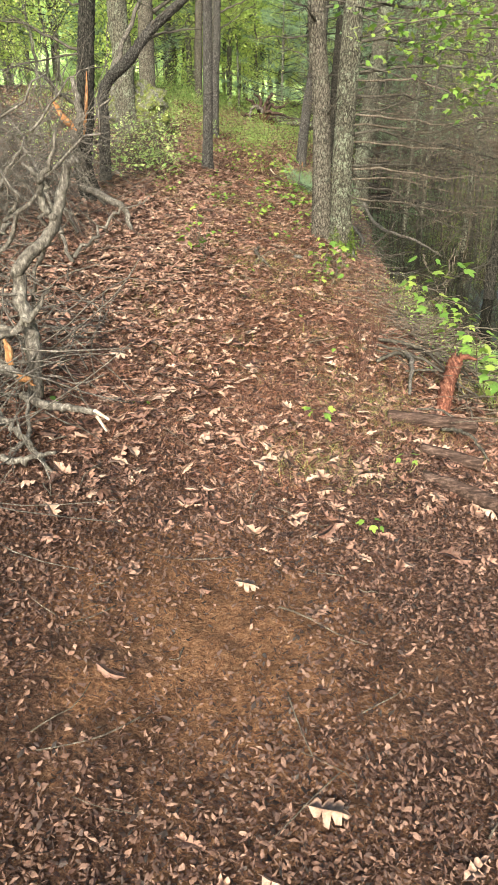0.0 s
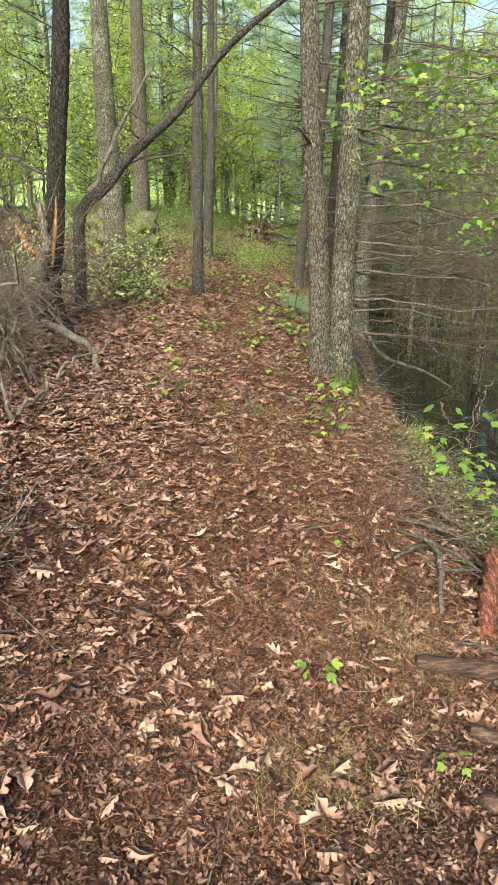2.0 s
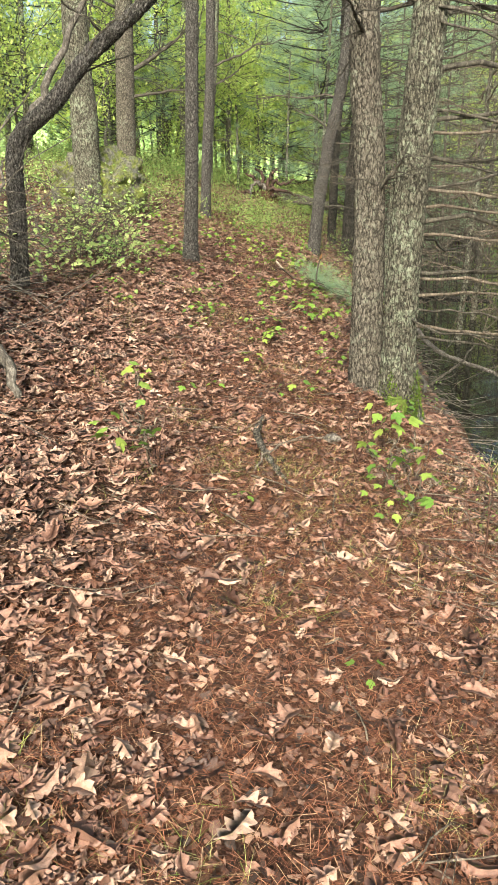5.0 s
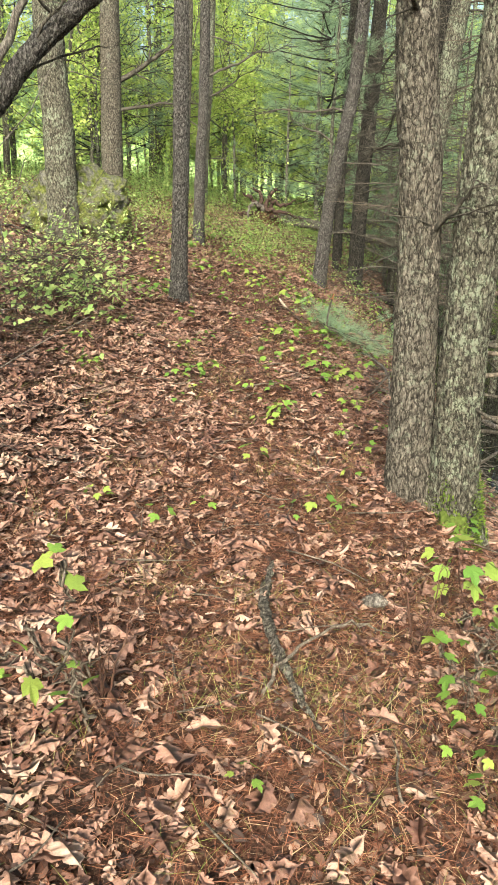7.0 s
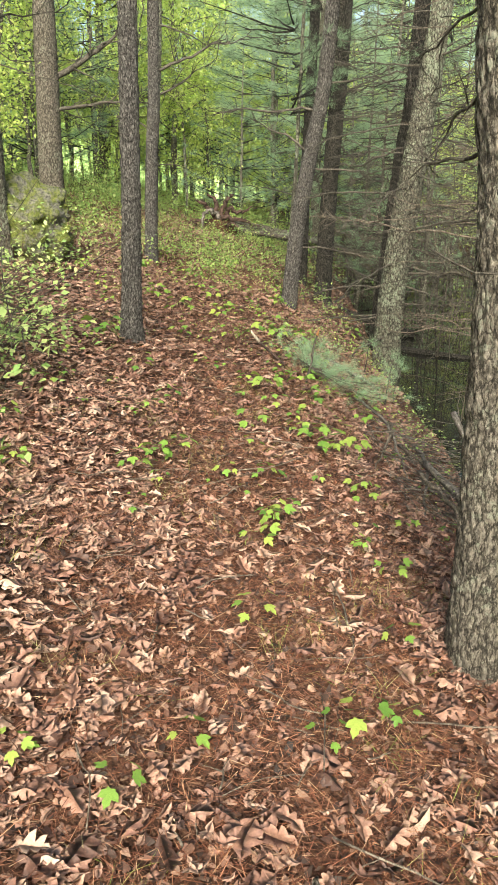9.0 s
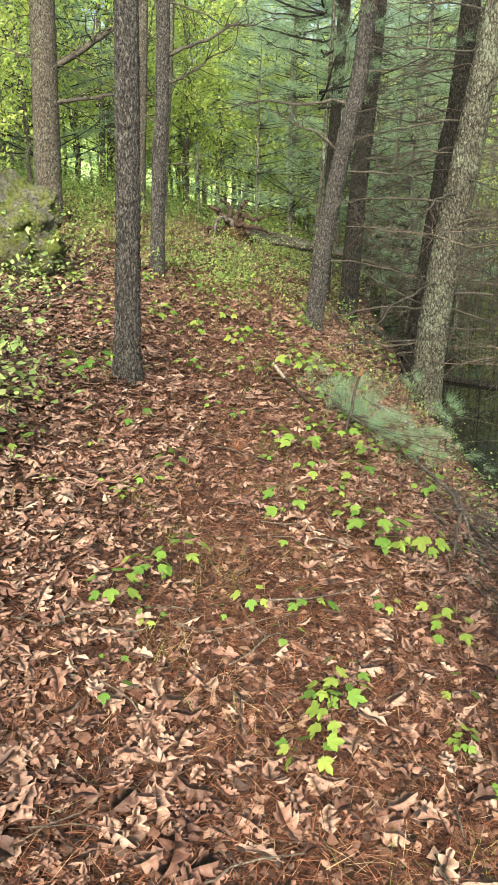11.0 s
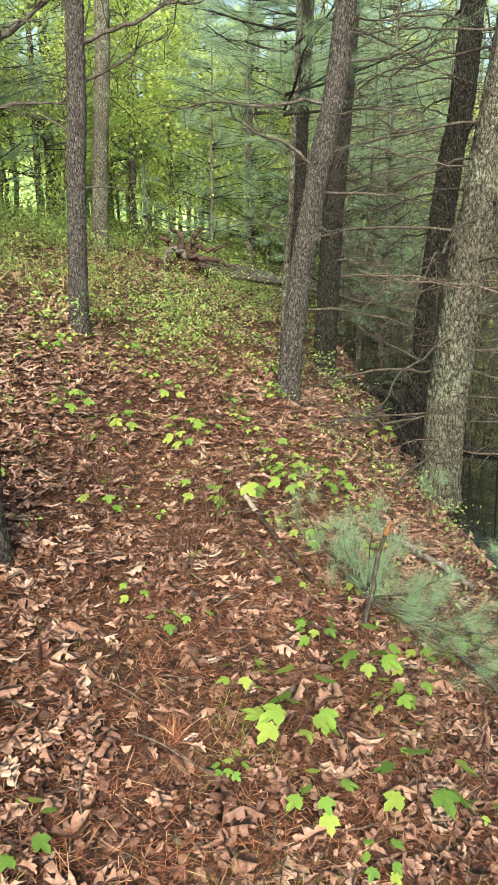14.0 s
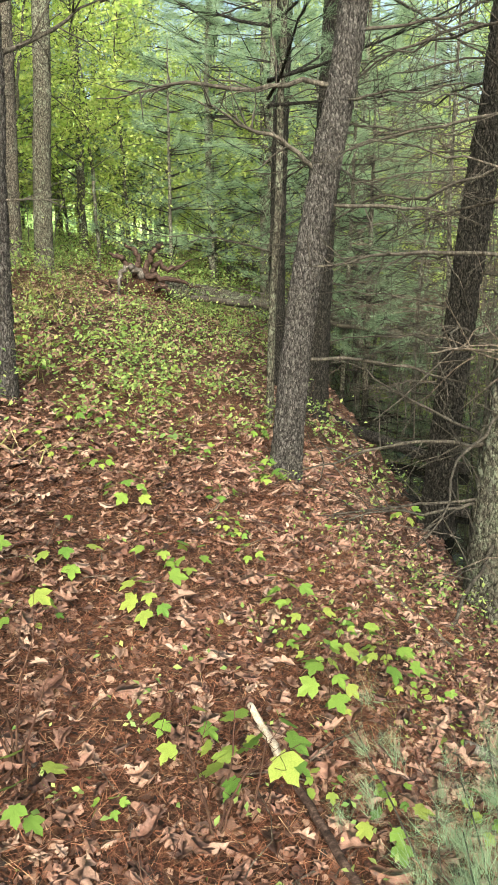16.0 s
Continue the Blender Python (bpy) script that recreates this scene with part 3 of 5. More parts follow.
pine("pine_tree", [(-2.1, 17.5, 1.0), (-2.08, 17.5, 2.4), (-2.06, 17.5, 3.6), (-2.0, 17.5, 9)], [0.17, 0.16, 0.15, 0.06], BARK_TWIN,
     "old broad trunk with a forked side limb", [(2.0, 80, 1.6, 0.045, 0.9), (1.7, 95, 1.4, 0.03, 0.25)] + lots(11, 6, 1.8, 5, 0, 360, 0.6, 1.5), segs=36, flare=0.3, seed=11, plate=22, step=0.03)
pine("pine_tree", [(-2.0, 13.6, 0.95), (-2.0, 13.6, 2.2), (-2.05, 13.6, 3.2), (-2.1, 13.6, 8)], [0.17, 0.16, 0.15, 0.06], BARK_POND,
     "broad pale-barked trunk above the bank", lots(12, 6, 1.8, 5, 0, 360, 0.6, 1.5), segs=36, flare=0.3, seed=12, plate=22, step=0.03)
pine("bare_tree", [(-0.98, 22.0, 1.1), (-0.92, 22.0, 2.6), (-0.8, 22.0, 4.7), (-0.7, 22.0, 10)], [0.13, 0.12, 0.11, 0.04], BARK_POND,
     "pale grey trunk of a pair standing close", lots(13, 8, 2.0, 6, 0, 360, 0.6, 1.5), segs=30, flare=0.3, seed=13, plate=22, step=0.03)
pine("bare_tree", [(-1.3, 21.6, 1.15), (-1.27, 21.6, 2.6), (-1.2, 21.6, 4.7), (-1.1, 21.6, 10)], [0.10, 0.095, 0.09, 0.04], BARK_TWIN,
     "pale grey trunk of a pair standing close", lots(14, 8, 2.0, 6, 0, 360, 0.6, 1.5), segs=30, flare=0.3, seed=14, plate=22, step=0.03)
pine("dead_tree", [(2.42, 7.6, -0.6), (2.38, 7.6, 0.0), (2.44, 7.6, 0.55), (2.42, 7.6, 1.0), (2.40, 7.6, 1.8), (2.36, 7.6, 2.62)], [0.055, 0.05, 0.065, 0.10, 0.055, 0.045], BARK_FAR,
     "dark broken-topped snag standing in the pond with a swollen burl", lots(15, 26, 0.7, 2.9, 0, 360, 0.4, 1.2, 0.007), segs=34, flare=0.2, seed=15, plate=26)
for k, (x, y, h) in enumerate([(2.75, 10.1, 3.4), (3.3, 8.9, 3.6), (2.35, 12.0, 3.6), (3.6, 11.4, 4.2), (2.95, 13.6, 4.0)]):
    pine("dead_pine", [(x, y, -0.55), (x + 0.03, y, 1.0), (x + 0.08, y + 0.05, 2.4), (x + 0.1, y, 5.6)], [0.032, 0.028, 0.022, 0.008], BARK_POND,
         "thin dead pine in the pond shallows, all bare side branches", lots(500 + k, 34, 0.65, h + 0.6, 0, 360, 0.7, 1.9, 0.008), TWIG, segs=26, flare=0.2, seed=40 + k, plate=22, step=0.03)
bare = [o for o in scene.objects if o.name.startswith("dead_pine")]
for k, (x, y) in enumerate([(4.4, 16.2), (5.3, 18.3), (3.9, 19.6), (6.1, 21.5), (4.9, 23.2), (3.0, 21.0), (7.2, 25.5), (4.0, 26.0)]):
    copy_thing(bare[k % 5], pose(x, y, -0.55, 0, 0, 71 * k))

snag = [o for o in scene.objects if o.name == "dead_tree"][0]
part("split", tube([(-0.03, -0.078, 0.62), (0.0, -0.082, 0.8), (0.03, -0.08, 1.0), (0.045, -0.078, 1.2)], [0.004, 0.02, 0.016, 0.003], 7, 14, 0.003, 9), SPLINTER, snag, "torn streak of orange wood")

leaner = thing("leaning_tree", (-1.58, 8.95, 0.75), "crooked lichened tree leaning out over the trail", "tree", "trees along the trail")
part("trunk", bark_tube(np.array([(0, 0, 0), (0.02, 0, 0.45), (0.06, -0.02, 0.92), (0.32, -0.04, 1.17), (0.58, -0.05, 1.46), (1.0, -0.1, 1.8), (1.5, -0.15, 2.35), (2.15, -0.25, 2.8), (2.9, -0.35, 3.1)]), [0.065, 0.06, 0.058, 0.055, 0.05, 0.042, 0.032, 0.022, 0.008], segs=36, seed=16, plate=30, relief=0.010), BARK_A, leaner)
part("branch", tube([(0.1, 0, 0.95), (0.3, 0.3, 1.5), (0.75, 0.5, 2.3)], [0.035, 0.025, 0.012], 8, 16, 0.01, 3), DEAD, leaner)
for k in range(10):
    a = 0.6 * k
    part("branch", dead_branch((0.35 + 0.1 * k, -0.06, 1.2 + 0.13 * k), (math.sin(a * 2.1), math.cos(a * 1.7), 0.5), 0.7, 0.008, 300 + k), BRANCH, leaner)


# ---- leaf litter ----
def floor_points(n, x0, x1, y0, y1, power=1.0, seed=0):
    r = np.random.default_rng(seed)
    x = r.uniform(x0, x1, n)
    y = y0 + (y1 - y0) * r.random(n) ** power
    keep = gz(x, y) > WATER + 0.02
    return x[keep], y[keep], r


def litter(name, shapes, n, box, size, material, label, tilt=0.3, lift=0.012, power=1.0, seed=0, thin_path=0.0, category="leaf litter", bare=0.0, fade=0.7, hole=None):
    x, y, r = floor_points(n, *box, power, seed)
    path_x = 0.12 * np.sin(y * 0.35) + 0.02
    on_path = np.exp(-((x - path_x) / 0.38) ** 2) * thin_path
    start = smooth(3.6, 1.7, y) * (thin_path > 0)
    keep = r.random(len(x)) > np.maximum(on_path * (0.5 + 0.5 * np.sin(y * 2.1) ** 2), np.minimum(start * 1.05, 0.975))
    keep &= ~((x > 0.35) & (r.random(len(x)) < 0.28 * (thin_path > 0)))
    patch = np.exp(-((x + 0.05) / 0.36) ** 2 - ((y - 1.85) / 0.42) ** 2) + 0.7 * np.exp(-((x - 0.55) / 0.2) ** 2 - ((y - 1.7) / 0.2) ** 2) + 0.7 * np.exp(-((x + 0.45) / 0.25) ** 2 - ((y - 1.45) / 0.3) ** 2)
    keep &= r.random(len(x)) > bare * patch
    # thin out raggedly towards the edges
    rag = 0.25 * np.sin(3.1 * y + 2 * x) + 0.2 * np.sin(5.3 * x - 1.9 * y)
    inside = np.minimum(np.minimum(x - box[0], box[1] - x), np.minimum(y - box[2], box[3] - y))
    keep &= r.random(len(x)) < smooth(-0.1, fade, inside + rag)
    if hole:
        keep &= (x < hole[0]) | (x > hole[1]) | (y < hole[2]) | (y > hole[3])
    x, y = x[keep], y[keep]
    k = len(x)
    pos = on_ground(x, y, 0) + np.stack([np.zeros(k), np.zeros(k), r.uniform(0.003, lift, k)], -1)
    geo = scatter(shapes, pos, r.uniform(0, 2 * math.pi, k), r.normal(0, tilt, k), r.normal(0, tilt, k), size[0] + (size[1] - size[0]) * r.random(k) ** 1.7)
    return tagged(part(name, geo, material), label, category, kind="stuff")


def leaf_bit(seed):
    """A torn scrap of leaf, one unit across."""
    r = np.random.default_rng(seed)
    a = (np.arange(5) + r.uniform(-0.35, 0.35, 5)) * 2 * math.pi / 5
    rad = r.uniform(0.22, 0.58, 5)
    v = np.concatenate([np.stack([rad * np.cos(a), rad * np.sin(a), r.normal(0, 0.06, 5)], -1), [[0, 0, 0.05]]])
    return v, np.array([[5, k, (k + 1) % 5] for k in range(5)])


OAKS = [oak_leaf(c, f, k, d, w) for k, (c, f, d, w) in enumerate([(0.2, 0.05, 1.0, 1.0), (-0.35, -0.08, 1.2, 1.1), (0.45, 0.12, 0.4, 1.2), (0.1, -0.10, 0.9, 1.3), (-0.2, 0.10, 1.1, 0.9), (0.3, 0.02, 0.3, 1.0), (0.7, 0.22, 0.8, 1.0), (-0.5, -0.14, 0.9, 1.2), (0.1, -0.04, 0.5, 1.4), (0.35, -0.16, 1.1, 1.0), (-0.25, 0.26, 0.6, 0.9), (0.6, -0.05, 1.2, 1.1)])]
BITS = [leaf_bit(s) for s in range(8)]
SHREDS = [(v * np.array([0.55, 1.3, 1.0]), t) for v, t in BITS]
FIBRES = [(np.array([[-0.05, 0, 0], [0.05, 0, 0], [0.06, 0.5, 0.08], [-0.03, 1, 0.0]]), np.array([[0, 1, 2], [0, 2, 3]])), (np.array([[-0.04, 0, 0], [0.04, 0, 0], [-0.12, 0.6, 0.05], [-0.06, 1, 0.05]]), np.array([[0, 1, 2], [2, 1, 3]]))]
NEEDLE = [(np.array([[-0.013, 0, 0], [0.013, 0, 0], [0.03, 1, 0.02]]), np.array([[0, 1, 2]])), (np.array([[-0.013, 0, 0], [0.013, 0, 0], [-0.08, 1, 0.05]]), np.array([[0, 1, 2]]))]
litter("leaf_litter", OAKS, 44000, (-3.0, 2.1, -0.6, 16.0), (0.034, 0.120), OAK_LITTER, "curled tan-brown fallen oak leaves covering the forest floor", 0.17, 0.036, 1.0, 11, 0.8)
litter("leaf_litter", OAKS, 14000, (-4.6, 3.4, 14.0, 28), (0.06, 0.12), OAK_LITTER, "fallen brown oak leaves further up the trail", 0.35, 0.03, 1.3, 12)
litter("leaf_litter", OAKS, 15000, (-3.4, -0.1, 4.2, 16), (0.045, 0.11), OAK_LITTER, "pale fallen oak leaves banked beside the trail", 0.22, 0.034, 1.0, 17, fade=0.5)
litter("leaf_litter", OAKS, 4200, (0.6, 1.9, 8.0, 13.5), (0.04, 0.11), OAK_LITTER, "brown fallen oak leaves caught on the pond bank", 0.2, 0.04, 1.0, 18, fade=0.3)
litter("crumbled_leaves", BITS, 150000, (-2.4, 2.1, 2.7, 15.6), (0.010, 0.042), CRUMBS, "broken bits of brown leaves trodden into the trail", 0.45, 0.016, 1.1, 13)
litter("crumbled_leaves", SHREDS, 260000, (-1.8, 1.7, 0.2, 4.3), (0.005, 0.026), MOULD, "dark crumbs of leaf mould on the sandy start of the trail", 0.5, 0.018, 1.0, 15, 0.0, bare=0.95)
litter("crumbled_leaves", FIBRES, 70000, (-1.8, 1.7, 0.2, 4.6), (0.008, 0.028), MOULD, "dark shreds and fibres of rotted leaves and needles", 0.3, 0.016, 1.0, 19, 0.0, bare=0.75)
litter("pine_needle_litter", NEEDLE, 300000, (-1.0, 1.6, 2.7, 17.5), (0.04, 0.10), NEEDLE_LITTER, "rust-red and straw pine needles lying on the trail", 0.12, 0.022, 1.0, 14, 0, "pine needles")
litter("leaf_litter", BITS, 60000, (-17, 4.0, -12, 34), (0.05, 0.13), OAK_LITTER, "brown fallen leaves strewn through the woods", 0.35, 0.03, 1.0, 16, fade=6.0, hole=(-2.5, 4, -0.6, 26))


def twig_bed(n, box, length, radius, height, seed, rise=0.1, along=None):
    r = np.random.default_rng(seed)
    geos = []
    for _ in range(n):
        x, y = box[0] + (box[1] - box[0]) * r.normal(0.5, 0.29), box[2] + (box[3] - box[2]) * r.normal(0.5, 0.29)
        if x > box[1] and box[1] < 0 or x < box[0] and box[0] > 0:
            continue
        z = float(gz(x, y))
        if z < WATER:
            continue
        l = r.uniform(*length)
        a = r.uniform(0, 2 * math.pi) if along is None else r.normal(along, 0.45)
        s = np.linspace(0, 1, 4)[:, None]
        lift = r.uniform(0.004, height)
        p = np.array([x, y, z + lift]) + np.array([math.sin(a), math.cos(a), r.normal(0, rise)]) * s * l + r.normal(0, 0.07 * l, (4, 3)) * s
        p[:, 2] = np.maximum(p[:, 2], gz(p[:, 0], p[:, 1]) + 0.004)
        rad = r.uniform(*radius)
        geos.append(tube(p, [rad, rad * 0.6], 4, 6))
    return join(geos)


tagged(part("twig_litter", twig_bed(700, (-1.8, 1.8, 0.8, 15), (0.06, 0.35), (0.0012, 0.004), 0.03, 21), TWIG), "thin dry twigs scattered over the leaves", "twigs", kind="stuff")
tagged(part("brushwood", twig_bed(2000, (-3.2, -1.25, 4.4, 8.8), (0.2, 0.9), (0.0015, 0.0045), 0.85, 22, 0.7), DEAD), "tangled heap of dead grey twigs beside the trail", "brushwood", kind="stuff")
tagged(part("brushwood", twig_bed(260, (-1.8, -1.1, 9.6, 11.4), (0.2, 0.7), (0.0015, 0.004), 0.45, 26, 0.5), BRANCH), "dead brown brush on the bank beside a leafy bush", "brushwood", kind="stuff")
tagged(part("brushwood", twig_bed(420, (-1.5, -0.75, 2.0, 4.2), (0.15, 0.6), (0.0015, 0.005), 0.35, 23, 0.5), DEAD), "tangled dead twigs round broken branches", "brushwood", kind="stuff")
tagged(part("brushwood", twig_bed(300, (0.9, 1.55, 8.7, 11.6), (0.15, 0.6), (0.0012, 0.004), 0.10, 24, 0.12, 2.7), DEAD), "dead brush matted along the bank", "brushwood", kind="stuff")
tagged(part("brushwood", twig_bed(620, (1.0, 1.7, 4.2, 7.2), (0.12, 0.5), (0.0015, 0.006), 0.12, 25, 0.2), TWIG), "dead brush matted on the pond bank", "brushwood", kind="stuff")


def thicket(n, box, z0, z1, seed, length=(0.5, 1.6), radius=(0.0012, 0.005)):
    """Fine bare twigs hanging and reaching in the air over the water, each springing from an upright stem."""
    r = np.random.default_rng(seed)
    geos = []
    stems = max(6, n // 22)
    for _ in range(stems):
        x, y = r.uniform(box[0], box[1]), r.uniform(box[2], box[3])
        h = r.uniform(0.5 * z1, z1 * 1.3)
        q = spine([(x, y, z0), (x + r.normal(0, 0.1), y + r.normal(0, 0.1), z0 + 0.5 * h), (x + r.normal(0, 0.3), y + r.normal(0, 0.3), z0 + h)], 24)
        geos.append(tube(q[::4], [0.008 * r.uniform(0.4, 1.3), 0.002], 5, 10))
        for _ in range(22):
            a, l = r.uniform(0, 2 * math.pi), r.uniform(*length)
            s = np.linspace(0, 1, 4)[:, None]
            p = q[int(r.uniform(3, 23))] + np.array([math.sin(a), math.cos(a), r.normal(0.0, 0.22)]) * s * l + r.normal(0, 0.09 * l, (4, 3)) * s
            rad = r.uniform(*radius)
            geos.append(tube(p, [rad, rad * 0.4], 3, 6))
    return join(geos)


tagged(part("bare_thicket", thicket(1300, (2.8, 6.0, 9, 24), -0.4, 3.4, 31, (0.5, 2.0), (0.0012, 0.0035)), BRANCH), "bare brown thicket standing in the pond shallows", "thicket", kind="stuff")
tagged(part("bare_thicket", thicket(2600, (3.4, 16.0, 24, 40), -0.4, 6.0, 32, (0.8, 2.2), (0.004, 0.010)), BRANCH), "bare brown thicket along the far shore", "thicket", kind="stuff")
tagged(part("bare_thicket", thicket(1500, (8.5, 14.0, 4, 30), -0.2, 5.0, 33, (0.8, 2.0), (0.004, 0.009)), BRANCH), "bare brown thicket along the far shore", "thicket", kind="stuff")
tagged(part("bare_thicket", thicket(500, (2.5, 5.0, 15, 24), -0.4, 3.0, 34, (0.4, 1.3), (0.002, 0.004)), BRANCH), "fine grey twigs standing in the shallows", "thicket", kind="stuff")

tagged(part("bare_thicket", thicket(320, (2.1, 3.8, 6.8, 13), -0.4, 2.6, 35, (0.4, 1.5), (0.001, 0.0028)), TWIG), "fine grey dead boughs hanging over the pond edge", "thicket", kind="stuff")

# ---- green woods ----


def broadleaf(name, label, height, r0, seed, leaves=5600, leaf=(0.06, 0.13), spread=2.2, low=1.5, material=FOREST_LEAF):
    """A young broadleaf tree: tapered trunk, limbs, and a loose crown of many small leaves."""
    r = np.random.default_rng(seed)
    tree = thing(name, (0, 0, 0), label, "tree", "woods around the trail")
    lean = r.normal(0, 0.25, 2)
    pts = [(0, 0, -0.3), (lean[0] * 0.3, lean[1] * 0.3, height * 0.35), (lean[0], lean[1], height * 0.7), (lean[0] * 1.3, lean[1] * 1.6, height)]
    part("trunk", tube(pts, [r0 * 1.15, r0, r0 * 0.6, 0.01], 10, 30, 0.015, seed), BARK_POND, tree)
    line = spine(pts, 60)
    tips, limbs = [], []
    for k in range(22):
        h = int(60 * (low / height + (0.98 - low / height) * k / 22))
        a, l = r.uniform(0, 2 * math.pi), spread * r.uniform(0.4, 1.0) * (1.15 - 0.7 * k / 22)
        s = np.linspace(0, 1, 5)[:, None]
        p = line[min(h, 59)] + np.array([math.sin(a), math.cos(a), r.uniform(0.1, 0.7)]) * s * l + r.normal(0, 0.1, (5, 3)) * s
        limbs.append(tube(p, [r0 * 0.28, 0.006], 5, 9))
        tips += list(spine(p, 9)[3:])
        for _ in range(3):
            q = p[int(r.uniform(2, 5))]
            e = q + r.normal(0, 0.4, 3) * spread * 0.5
            limbs.append(tube([q, (q + e) / 2 + r.normal(0, 0.06, 3), e], [0.008, 0.003], 3, 5))
            tips += list(spine([q, e], 6)[2:])
    tagged(part("branchwork", join(limbs), BARK_POND, tree), kind="stuff")
    tips = np.array(tips)
    c = tips[r.integers(0, len(tips), leaves)] + r.normal(0, 0.16, (leaves, 3))
    part("crown", scatter([LEAFLET], c, r.uniform(0, 6.3, leaves), r.normal(0, 0.7, leaves), r.normal(0, 0.6, leaves), r.uniform(*leaf, leaves)), material, tree)
    return tree


def needle_tufts(centres, ways, count, length, width, r):
    """Bundles of soft needles fanning from each centre along its way."""
    n = len(centres) * count
    pos = np.repeat(centres, count, 0) + r.normal(0, length * 0.12, (n, 3))
    d = np.repeat(ways, count, 0) + r.normal(0, 0.55, (n, 3))
    d /= np.linalg.norm(d, axis=1)[:, None]
    yaw = np.arctan2(-d[:, 0], d[:, 1])
    tilt = np.arcsin(np.clip(d[:, 2], -1, 1))
    shape = (np.array([[-width, 0, 0], [width, 0, 0], [0, 1, 0.0]]), np.array([[0, 1, 2]]))
    return scatter([shape], pos, yaw, tilt, r.uniform(0, 3, n), length * r.uniform(0.7, 1.15, n))


def white_pine(name, label, height, r0, seed, low=0.8, spread=1.9, step=0.42, count=24, length=0.14, width=0.014):
    """A white pine: whorls of level boughs that end in soft blue-green tufts, bare and dead below."""
    r = np.random.default_rng(seed)
    tree = thing(name, (0, 0, 0), label, "tree", "woods around the trail")
    part("trunk", tube([(0, 0, -0.3), (r.normal(0, 0.08), 0, height * 0.5), (r.normal(0, 0.15), 0, height)], [r0, r0 * 0.7, 0.01], 10, 26, 0.006, seed), BARK_POND, tree)
    boughs, cs, ws = [], [], []
    h = low
    while h < height - 0.3:
        l0 = spread * (1.0 - 0.75 * (h / height)) + 0.25
        for k in range(5):
            a = r.uniform(0, 2 * math.pi)
            l = l0 * r.uniform(0.6, 1.15)
            s = np.linspace(0, 1, 5)[:, None]
            d = np.array([math.sin(a), math.cos(a), r.uniform(-0.05, 0.3)])
            p = np.array([0, 0, h + r.uniform(-0.1, 0.1)]) + d * s * l + np.array([0, 0, 0.12]) * l * s ** 2 + r.normal(0, 0.03, (5, 3)) * s
            boughs.append(tube(p, [0.013, 0.004], 5, 8))
            line = spine(p, 24)
            for _ in range(10):
                q = line[int(r.uniform(7, 24))]
                side = d * 0.7 + r.normal(0, 0.5, 3)
                side[2] = abs(side[2]) * 0.5
                e = q + side * r.uniform(0.1, 0.35)
                boughs.append(tube([q, e], [0.004, 0.002], 3, 3))
                for f in (0.5, 1.0):
                    cs.append(q + (e - q) * f)
                    ws.append(side / np.linalg.norm(side))
            cs.append(line[-1])
            ws.append(d)
        h += step * r.uniform(0.8, 1.2)
    tagged(part("branchwork", join(boughs), BARK_FAR, tree), kind="stuff")
    part("crown", needle_tufts(np.array(cs), np.array(ws), count, length, width, r), PINE_GREEN, tree)
    return tree


def stand(makers, spots, seed):
    """Copies of a few made trees at many spots; the first of each kind takes a spot itself."""
    r = np.random.default_rng(seed)
    for k, (x, y) in enumerate(spots):
        ob = makers[k % len(makers)]
        m = pose(x, y, float(gz(x, y)), 0, 0, r.uniform(0, 360)) @ Matrix.Scale(r.uniform(0.85, 1.2), 4)
        if k < len(makers):
            ob.matrix_basis = m
        else:
            made = copy_thing(ob, m)
            made.scale = m.to_scale()


PINES = [white_pine("white_pine", "white pine with soft blue-green boughs and bare lower limbs", 7.5, 0.07, 41, 0.9),
         white_pine("white_pine", "white pine with soft blue-green boughs and bare lower limbs", 9.0, 0.09, 42, 1.2, 2.3),
         white_pine("white_pine", "young white pine with long pale green needles", 4.5, 0.045, 43, 0.5, 1.5, 0.36)]
SLIM = white_pine("white_pine", "thin white pine pole with boughs spreading overhead", 6.5, 0.030, 44, 2.3, 1.6, 0.42, 40, 0.13, 0.008)
SLIM.location = (1.08, 16.4, float(gz(1.08, 16.4)))
stand(PINES, [(1.9, 26.5), (2.6, 24.0), (1.0, 25.5), (-2.5, 26.4), (-1.3, 30.2), (-3.2, 22.4), (-0.2, 37), (2.9, 26.2), (3.4, 21.2), (2.2, 28.5), (-0.4, 34.5), (4.4, 27), (3.2, 33), (0.8, 34), (-2.2, 31), (-4.6, 20.5), (-3.4, 24.5), (-5.0, 27.5), (-7.2, 19.5),
              (-6.5, 23), (-2.4, 36), (5.4, 34), (-7.5, 17), (-9.4, 12.5), (7.5, 38), (1.5, 40), (-5.5, 36), (4.2, 42), (-8, 31), (6.5, 41), (9, 42), (3.4, 38.5), (11, 40), (12.5, 33), (13, 27), (5.2, 36.5), (7.2, 35), (9.4, 37), (8.6, 40), (11, 36.5), (12.4, 38.5), (13.5, 22), (13.2, 17), (13.4, 30.5), (14.5, 25), (6.4, 43.5), (10.2, 44), (3.3, 23.6), (4.7, 25.6), (5.6, 28.8), (7.0, 31.0), (4.1, 30.4), (8.4, 33.2), (8.8, 28.6), (6.6, 26.4), (9.6, 31)], 51)
LEAFERS = [broadleaf("maple_tree", "young maple in fresh yellow-green leaf", 8.0, 0.07, 61),
           broadleaf("maple_tree", "tall thin maple in fresh yellow-green leaf", 11.0, 0.09, 62, 7000, (0.065, 0.14), 2.8),
           broadleaf("maple_tree", "slender understory tree in light green leaf", 5.0, 0.035, 63, 5000, (0.04, 0.095), 1.5, 0.7)]
r0 = np.random.default_rng(64)
